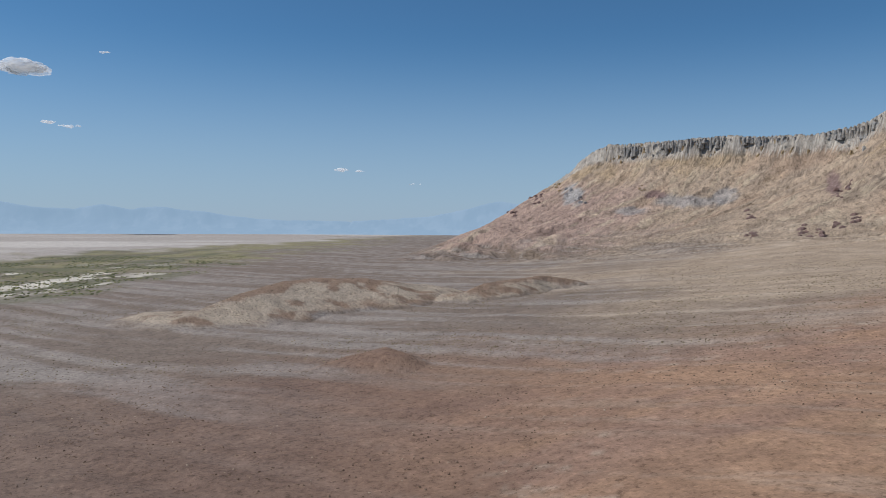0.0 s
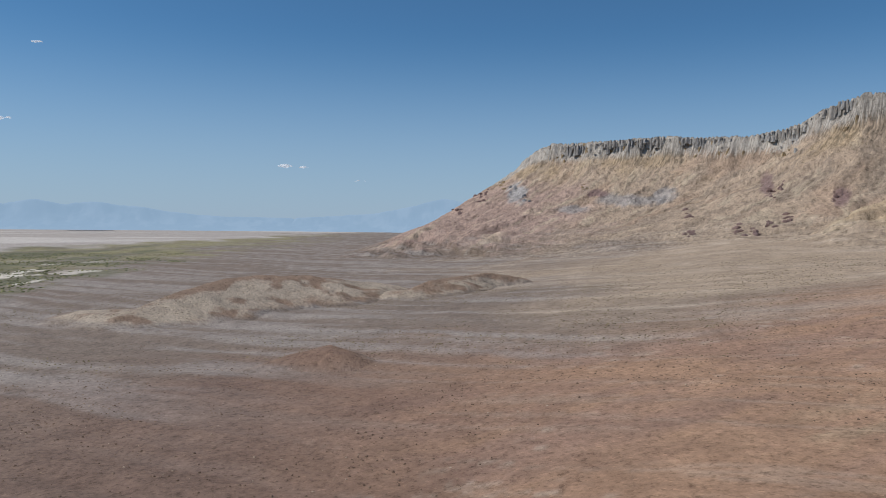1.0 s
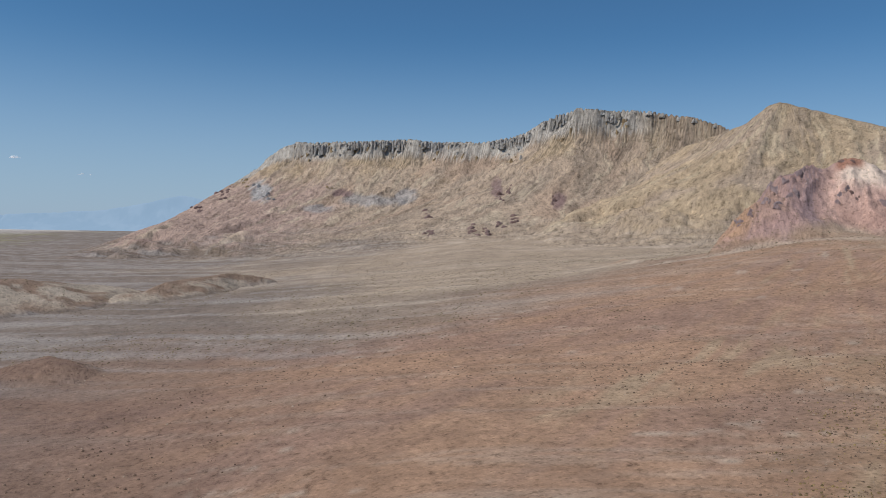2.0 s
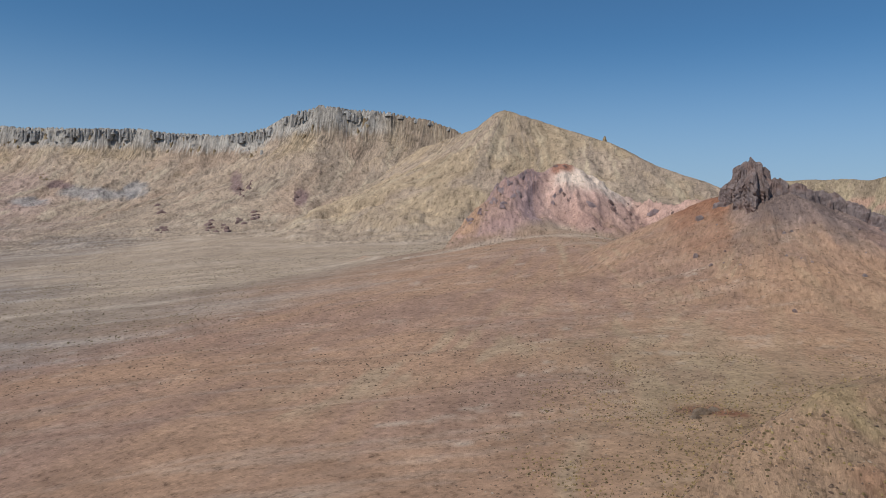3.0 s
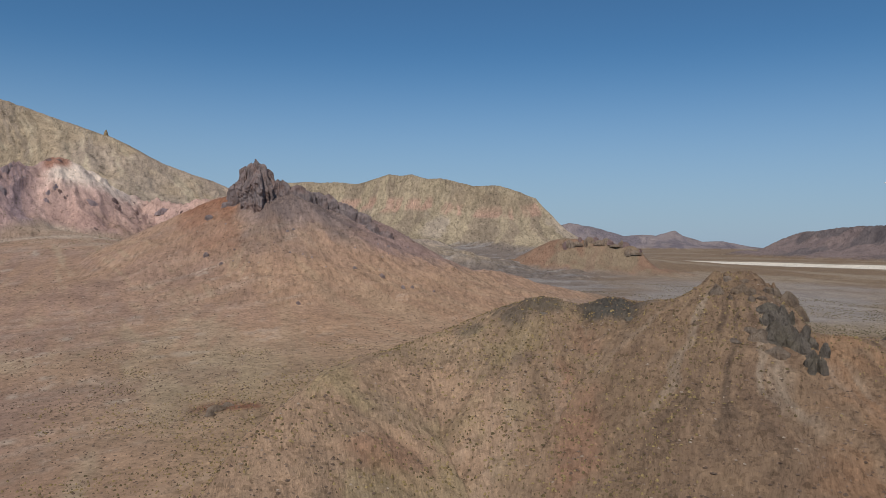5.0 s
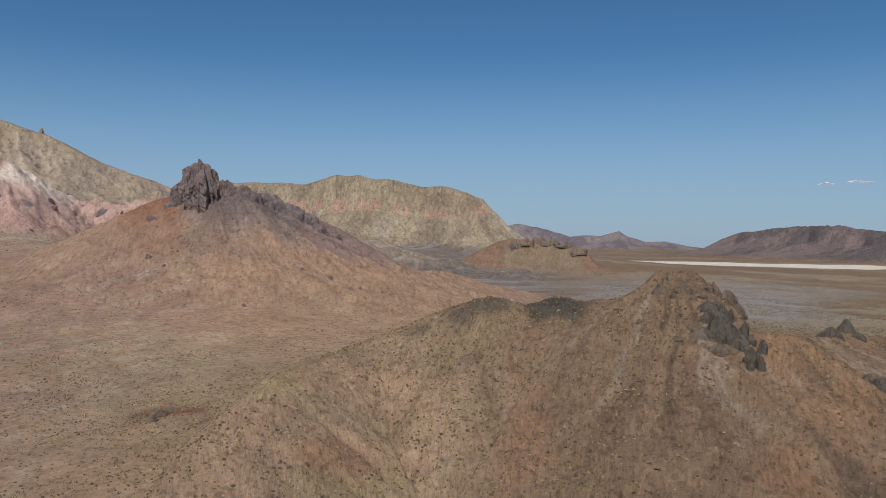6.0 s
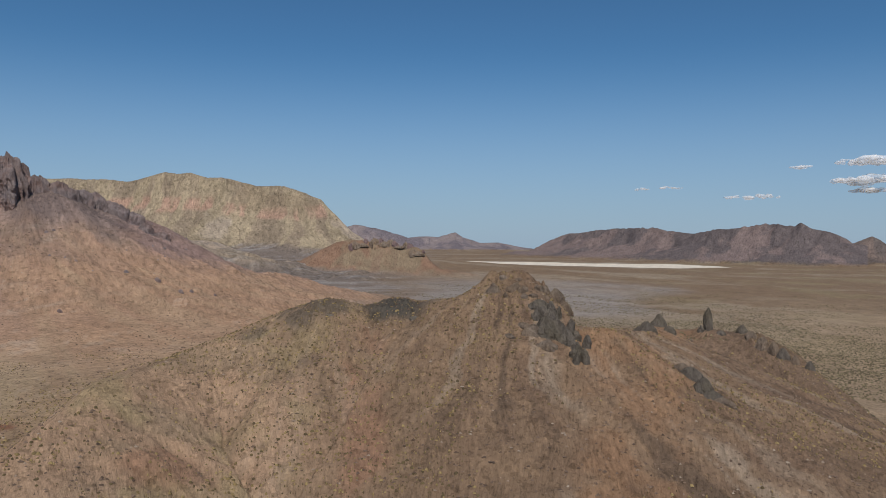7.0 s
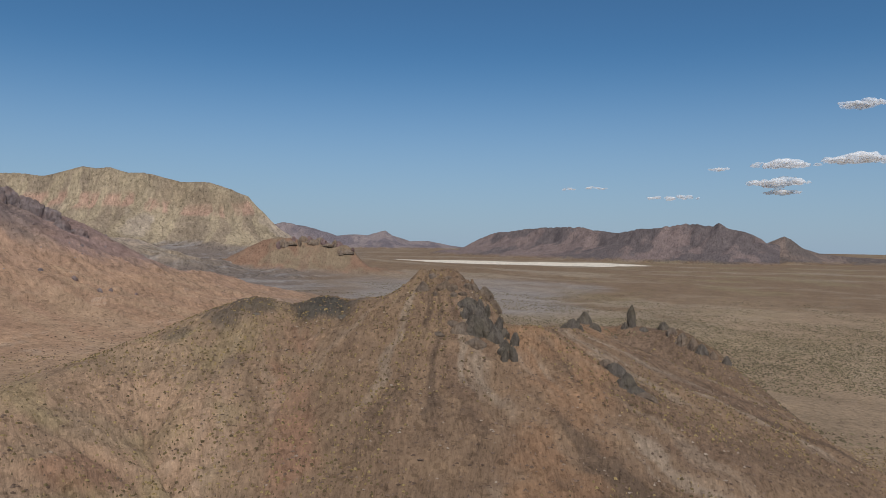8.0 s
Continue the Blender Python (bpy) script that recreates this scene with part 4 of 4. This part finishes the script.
# crags of the orange hill, and the outlier beside it
orange = hills["orange_hill"]
for k in range(16):
    b = 86.2 + 0.36 * k + rng.uniform(-0.1, 0.1)
    x, y, z, d = survey("orange_hill", b, 0.1 - 0.04 * abs(k - 6) - (0.4 if k > 12 else 0) - rng.uniform(0, 0.5))
    crag("crag", orange, (x, y, z), (rng.uniform(2.5, 7.5), 4, rng.uniform(1.5, 6.5)), 540 + k, 20, CRAG_ROCK if k % 3 else PLUM_ROCK, -b, 0.7)

# rocks of the near ridge: bearing, angle, half width, half height, rock
near = hills["near_ridge"]
for k, (b, e, w, h, m) in enumerate(((96.8, -4.2, 1.2, 2.4, CRAG_ROCK), (98.7, -3.4, 0.9, 1.2, CRAG_ROCK), (101.4, -4.6, 1.3, 2.6, CRAG_ROCK), (100.2, -5.2, 2.0, 1.8, BLACK_ROCK),
        (102.1, -5.4, 1.3, 2.0, CRAG_ROCK), (100.6, -7.2, 1.8, 4.4, BLACK_ROCK), (101.6, -7.4, 1.6, 4.6, BLACK_ROCK), (102.4, -7.9, 1.3, 3.6, BLACK_ROCK), (99.8, -7.2, 1.6, 2.2, CRAG_ROCK), (103.0, -8.5, 1.0, 2.4, BLACK_ROCK), (100.8, -8.1, 1.4, 1.6, CRAG_ROCK),
        (99.0, -6.6, 1.1, 0.8, CRAG_ROCK), (95.6, -6.4, 0.7, 0.8, CRAG_ROCK), (98.0, -7.4, 1.0, 0.6, CRAG_ROCK), (91.0, -6.2, 0.8, 0.7, BLACK_ROCK), (84.6, -6.0, 0.6, 0.5, BLACK_ROCK))):
    x, y, z, d = survey("near_ridge", b, e + 0.45)
    crag("crag", near, (x, y, z - 0.2), (w * 1.2, w * 0.8, h * 0.66), 600 + k, 10, m, -b, 0.85, lean=5)

for k in range(30):  # jointed blocks of the black cliff and the summit
    t = k / 29
    if k < 20:
        b, e, w, h, m = 100.3 + 3.3 * t * 1.45 + rng.uniform(-0.5, 0.4), -5.0 - 3.6 * t * 1.45 + rng.uniform(-0.9, 0.7), rng.uniform(0.4, 0.8), rng.uniform(1.0, 2.4), BLACK_ROCK
    else:
        b, e, w, h, m = rng.uniform(96.4, 101.8), 0, rng.uniform(0.35, 0.8), rng.uniform(0.6, 1.5), CRAG_ROCK
        e = np.interp(b, [96.4, 98, 99.5, 101.8], [-3.2, -2.5, -3.0, -4.4]) - rng.uniform(0, 1.6)
    x, y, z, d = survey("near_ridge", b, e)
    crag("crag", near, (x, y, z - 0.15 * h), (w * 1.1, w * 0.8, h), 640 + k, 7, m, -b + rng.uniform(-25, 25), 0.3, "", (16, 5, 5), 7)

# pinnacles and crags of the spur
sp = near
for k, (b, e, w, h, m) in enumerate(((108.8, -6.6, 2.0, 3.2, BLACK_ROCK), (108.0, -6.9, 1.8, 1.8, BLACK_ROCK), (109.5, -6.9, 1.6, 1.5, BLACK_ROCK), (112.2, -6.7, 0.95, 5.4, BLACK_ROCK), (111.7, -6.8, 0.9, 1.7, BLACK_ROCK), (113.0, -6.9, 1.2, 1.0, BLACK_ROCK),
        (114.4, -6.6, 1.2, 2.0, BLACK_ROCK), (115.0, -7.0, 1.3, 1.6, CRAG_ROCK), (115.7, -7.7, 1.3, 2.4, CRAG_ROCK), (116.4, -8.0, 1.3, 2.4, CRAG_ROCK), (117.0, -8.3, 1.3, 2.2, BLACK_ROCK), (117.8, -8.6, 1.1, 1.6, CRAG_ROCK), (118.7, -8.9, 0.9, 1.9, BLACK_ROCK),
        (110.4, -9.6, 1.5, 1.4, CRAG_ROCK), (111.0, -10.0, 1.4, 1.6, BLACK_ROCK), (111.9, -10.9, 1.3, 2.2, BLACK_ROCK), (112.5, -11.3, 1.5, 1.2, BLACK_ROCK), (113.2, -11.6, 1.4, 0.9, CRAG_ROCK), (111.0, -7.5, 0.8, 0.8, CRAG_ROCK))):
    x, y, z, d = survey("near_ridge", b, e + 0.55)
    crag("pinnacle" if k == 3 else "crag", sp, (x, y, z - 0.3), (w * (1 if k == 3 else 1.15), w * 0.8, h * (1 if k == 3 else 1.05)), 700 + k, 14, m, -b, 0.25 if k == 3 else 0.7, lean=3)

# red scar on the fan, and boulders
for k, (b, d, w, h) in enumerate(((60.8, 137, 1.7, 1.2), (61.5, 140, 1.2, 0.9), (60.3, 134, 1.1, 0.8))):
    x, y = at(b, d)
    ob = tagged(new("rock_outcrop", crag_mesh("rock_outcrop", (w, w * 0.7, h), 800 + k, 12, CRAG_ROCK, 0.6)), "low red-brown rock outcrop in a scar on the fan", "rock", "scar rocks")
    ob.matrix_basis = pose(x, y, float(ground_height(np.array([x]), np.array([y]))[0]), 0, 0, -b)
for k, (b, e, w) in enumerate(((74.2, -3.85, 1.1), (72.6, -3.0, 1.3), (74.9, -3.8, 0.8), (70.6, -2.4, 0.9), (76.5, -4.1, 0.7), (60.0, -1.5, 1.3), (66.5, -5.0, 0.8))):
    x, y, z, d = survey("volcanic_cone", b, e)
    ob = tagged(new("boulder", crag_mesh("boulder", (w, w * 0.8, w * 1.1), 820 + k, 7, PLUG_ROCK, 0.6, 14, 4, 3)), "dark boulder lying on the red fan", "boulder", "fan boulders")
    ob.matrix_basis = pose(x, y, z, 0, 0, 40 * k)

# ---- bushes and stones ----


def surface(X, Y):
    z = ground_height(X, Y)
    b, d = np.degrees(np.arctan2(X, Y)), np.hypot(X, Y)
    for name, (span, reach, H) in GRIDS.items():
        m = (b > span[0]) & (b < span[1]) & (d > reach[0]) & (d < reach[1])
        if m.any():
            z[m] = np.maximum(z[m], hill_z(name, b[m], d[m]))
    return z


def clump(rnd, rings, lump):
    """Points and triangles of a low, uneven mound."""
    n = 6
    pts = [(0, 0, rnd.uniform(0.7, 1.0))]
    for k in range(rings):
        t = (k + 1) / rings
        for i in range(n):
            a = 2 * math.pi * (i + 0.5 * k) / n + rnd.uniform(-0.3, 0.3)
            w = t ** 0.7 * rnd.uniform(1 - lump, 1 + lump)
            pts.append((math.cos(a) * w, math.sin(a) * w, (1 - t ** 2) * rnd.uniform(0.7, 1.1) - 0.15 * t))
    tris = [(0, 1 + i, 1 + (i + 1) % n) for i in range(n)]
    for k in range(rings - 1):
        for i in range(n):
            a, b = 1 + k * n + i, 1 + k * n + (i + 1) % n
            tris += [(a, a + n, b), (b, a + n, b + n)]
    return np.array(pts), np.array(tris)


def scatter(name, label, category, X, Y, width, height, material, seed, rings=2, lump=0.35):
    """Many small mounds as one mesh."""
    rnd, r2 = random.Random(seed), np.random.default_rng(seed)
    shapes = [clump(rnd, rings, lump) for _ in range(7)]
    Z = surface(X, Y)
    kind, turn = r2.integers(0, 7, len(X)), r2.uniform(0, 6.28, len(X))
    cos, tris, base = [], [], 0
    for k, (p, t) in enumerate(shapes):
        i = np.nonzero(kind == k)[0]
        c, s, w = np.cos(turn[i])[:, None], np.sin(turn[i])[:, None], width[i][:, None]
        x = (p[:, 0] * c - p[:, 1] * s) * w + X[i][:, None]
        y = (p[:, 0] * s + p[:, 1] * c) * w + Y[i][:, None]
        z = p[:, 2] * height[i][:, None] + Z[i][:, None]
        cos.append(np.stack([x, y, z], -1).reshape(-1, 3))
        tris.append((t[None] + (base + np.arange(len(i)) * len(p))[:, None, None]).reshape(-1, 3))
        base += len(i) * len(p)
    co, tr = np.concatenate(cos).astype(np.float32), np.concatenate(tris).astype(np.int32)
    me = bpy.data.meshes.new(name)
    me.vertices.add(len(co))
    me.vertices.foreach_set("co", co.ravel())
    me.loops.add(tr.size)
    me.loops.foreach_set("vertex_index", tr.ravel())
    me.polygons.add(len(tr))
    me.polygons.foreach_set("loop_start", np.arange(0, tr.size, 3, dtype=np.int32))
    me.update(calc_edges=True)
    me.materials.append(material)
    return tagged(new(name, me), label, category, kind="stuff")


def bush_material(name, stops):
    m, nt, bsdf = node_material(name)
    g = nt.nodes.new("ShaderNodeNewGeometry")
    c = ramp(nt, g.outputs["Random Per Island"], stops)
    n = noise_node(nt, 6, 4, 0.7)
    nt.links.new(mul(nt, c, ramp(nt, n, [(0.3, (0.6, 0.6, 0.6)), (0.7, (1.25, 1.25, 1.2))])), bsdf.inputs["Base Color"])
    return m


BUSH_DRY = bush_material("dry_bush", [(0, tuple(tint(82, 70, 52))), (0.4, tuple(tint(102, 88, 63))), (0.6, tuple(tint(126, 107, 74))), (1, tuple(tint(148, 128, 90)))])
BUSH_DARK = bush_material("dark_bush", [(0, tuple(tint(74, 65, 52))), (0.6, tuple(tint(100, 90, 69))), (1, tuple(tint(128, 116, 90)))])
STONE = bush_material("field_stone", [(0, tuple(tint(84, 68, 58))), (0.88, tuple(tint(124, 104, 90))), (1, tuple(tint(160, 144, 128)))])


def strew(count, b0, b1, d0, d1, seed, patch=30.0, bare=-0.2, even=0.5):
    """Plan points spread over a sector, thinned where patchy noise is low."""
    r2 = np.random.default_rng(seed)
    b = np.radians(r2.uniform(b0, b1, count))
    d = d0 + (d1 - d0) * r2.uniform(0, 1, count) ** (1 / (1 + even))
    X, Y = d * np.sin(b), d * np.cos(b)
    f, g = (np.degrees(b) - b0) / (b1 - b0), (d - d0) / (d1 - d0)
    edge = 1.6 * (1 - step(0, 0.18, f) * (1 - step(0.82, 1, f)) * step(0, 0.25, g) * (1 - step(0.6, 1, g)))
    m = fbm(X / patch, Y / patch, seed, 3) + r2.uniform(-0.4, 0.4, count) > bare + edge
    return X[m], Y[m], r2


X, Y, r2 = strew(80000, 40, 145, 35, 230, 900, 14, -0.15)
n = len(X)
scatter("dry_bushes", "small dry yellow-olive bushes scattered over stony slopes", "bushes", X, Y, 0.07 + 0.2 * r2.uniform(0, 1, n) ** 3, r2.uniform(0.1, 0.27, n), BUSH_DRY, 901)
X, Y, r2 = strew(30000, 35, 150, 30, 240, 910, 12, -0.5)
n = len(X)
scatter("slope_stones", "loose brown stones on the near slopes", "stones", X, Y, r2.uniform(0.08, 0.28, n), r2.uniform(0.06, 0.22, n), STONE, 911, 1, 0.5)
X, Y, r2 = strew(70000, 84, 160, 120, 900, 920, 45, -0.25, -0.2)
n = len(X)
scatter("plain_bushes", "low dark bushes dotting the gravel plain", "bushes", X, Y, r2.uniform(0.25, 0.75, n), r2.uniform(0.25, 0.6, n), BUSH_DARK, 921, 1)
X, Y, r2 = strew(60000, 106, 146, 170, 560, 925, 30, -0.5, -0.1)
n = len(X)
scatter("tufts", "pale dry tufts covering the gravel plain", "bushes", X, Y, r2.uniform(0.2, 0.5, n), r2.uniform(0.18, 0.4, n), BUSH_DARK, 926, 1)
X, Y, r2 = strew(26000, -50, 45, 200, 650, 930, 50, 0.0)
n = len(X)
scatter("wash_bushes", "dark bushes along the gravel washes", "bushes", X, Y, r2.uniform(0.18, 0.5, n), r2.uniform(0.18, 0.4, n), BUSH_DARK, 931, 1)
X, Y, r2 = strew(22000, -50, 100, 90, 380, 940, 45, -0.2)
n = len(X)
scatter("fan_stones", "stones and tufts strewn over the red fan", "stones", X, Y, r2.uniform(0.1, 0.36, n), r2.uniform(0.1, 0.3, n), STONE, 941)
X, Y, r2 = strew(26000, -2, 72, 260, 950, 950, 60, -0.1)
n = len(X)
scatter("apron_bushes", "dark tufts and blocks on the tan aprons", "bushes", X, Y, r2.uniform(0.2, 0.6, n), r2.uniform(0.2, 0.45, n), BUSH_DARK, 951, 1)
X, Y, r2 = strew(30000, -50, 4, 400, 1500, 960, 70, -0.1)
m = lake_mask(X, Y, fbm(X / 90, Y / 90, 11, 4)) > 0.5
X, Y = X[m], Y[m]
n = len(X)
scatter("marsh_bushes", "green salt bushes at the edge of the dry lake", "bushes", X, Y, r2.uniform(0.6, 1.8, n), r2.uniform(0.4, 1.0, n), bush_material("salt_bush", [(0, tuple(tint(76, 80, 58))), (0.6, tuple(tint(100, 103, 72))), (1, tuple(tint(140, 136, 98)))]), 961)

# ---- clouds ----
CLOUD, cloud_nt, cloud_bsdf = node_material("cloud")
cn, cl = cloud_nt.nodes, cloud_nt.links
c_diff, c_through, c_clear, c_mix, c_thin = (cn.new(k) for k in ("ShaderNodeBsdfDiffuse", "ShaderNodeBsdfTranslucent", "ShaderNodeBsdfTransparent", "ShaderNodeMixShader", "ShaderNodeMixShader"))
c_diff.inputs["Color"].default_value = c_through.inputs["Color"].default_value = (0.97, 0.97, 0.97, 1)
c_mix.inputs[0].default_value = 0.5
c_thin.inputs[0].default_value = 0.4
for a, b in ((c_diff, c_mix.inputs[1]), (c_through, c_mix.inputs[2]), (c_clear, c_thin.inputs[1]), (c_mix, c_thin.inputs[2]), (c_thin, cn["Material Output"].inputs[0])):
    cl.new(a.outputs[0], b)


def cloud(bearing, angle, width, height, puffs, seed):
    """A small fair-weather cloud of many puffs; width and height in degrees of arc."""
    rnd = random.Random(seed)
    dist = 4400
    x, y, z = sight(bearing, dist, angle)
    sx, sz = dist * radians(width) / 2, dist * radians(height) / 2
    bm = bmesh.new()
    for k in range(puffs * 2 // 3):
        u = rnd.uniform(-1, 1)
        size = sz * rnd.uniform(0.4, 1.0) * (1 - 0.6 * abs(u))
        m = Matrix.LocRotScale((u * sx, rnd.uniform(-0.4, 0.4) * sx, rnd.uniform(-0.5, 0.5) * sz * (1 - abs(u))), None, (size * rnd.uniform(1.6, 3.2), size * 1.5, size * 0.8))
        bmesh.ops.create_icosphere(bm, subdivisions=3, radius=1, matrix=m)
    for v in bm.verts:
        v.co += noise.noise_vector(v.co / sz * 1.5) * sz * 0.35
    for f in bm.faces:
        f.smooth = True
    me = bpy.data.meshes.new("cloud")
    bm.to_mesh(me)
    bm.free()
    me.materials.append(CLOUD)
    ob = new("cloud", me)
    ob.matrix_basis = pose(x, y, z, 0, 0, -bearing)
    return tagged(ob, "small white fair-weather cloud low in the sky", "cloud", "clouds")


CLOUDS = ((-28.9, 10.0, 2.62, 1.10, 26),
          (-24.1, 11.5, 0.68, 0.21, 8),
          (-27.4, 6.7, 0.93, 0.34, 8),
          (-26.2, 6.5, 1.27, 0.38, 10),
          (-7.8, 4.1, 1.10, 0.30, 8),
          (-6.5, 4.0, 0.59, 0.20, 6),
          (-2.4, 3.1, 0.76, 0.24, 6),
          (126.9, 9.2, 2.3, 0.80, 26),
          (122.2, 5.4, 4.2, 0.75, 34),
          (126.6, 5.6, 3.4, 1.0, 34),
          (117.9, 5.2, 1.4, 0.35, 12),
          (121.9, 4.2, 3.8, 0.85, 34),
          (122.1, 3.5, 2.5, 0.45, 18),
          (107.4, 3.8, 1.01, 0.34, 9),
          (109.5, 3.9, 2.11, 0.26, 14),
          (115.0, 3.2, 4.2, 0.45, 26))  # bearing, angle, width, height, puffs
for k, row in enumerate(CLOUDS):
    cloud(*row, 1000 + k)
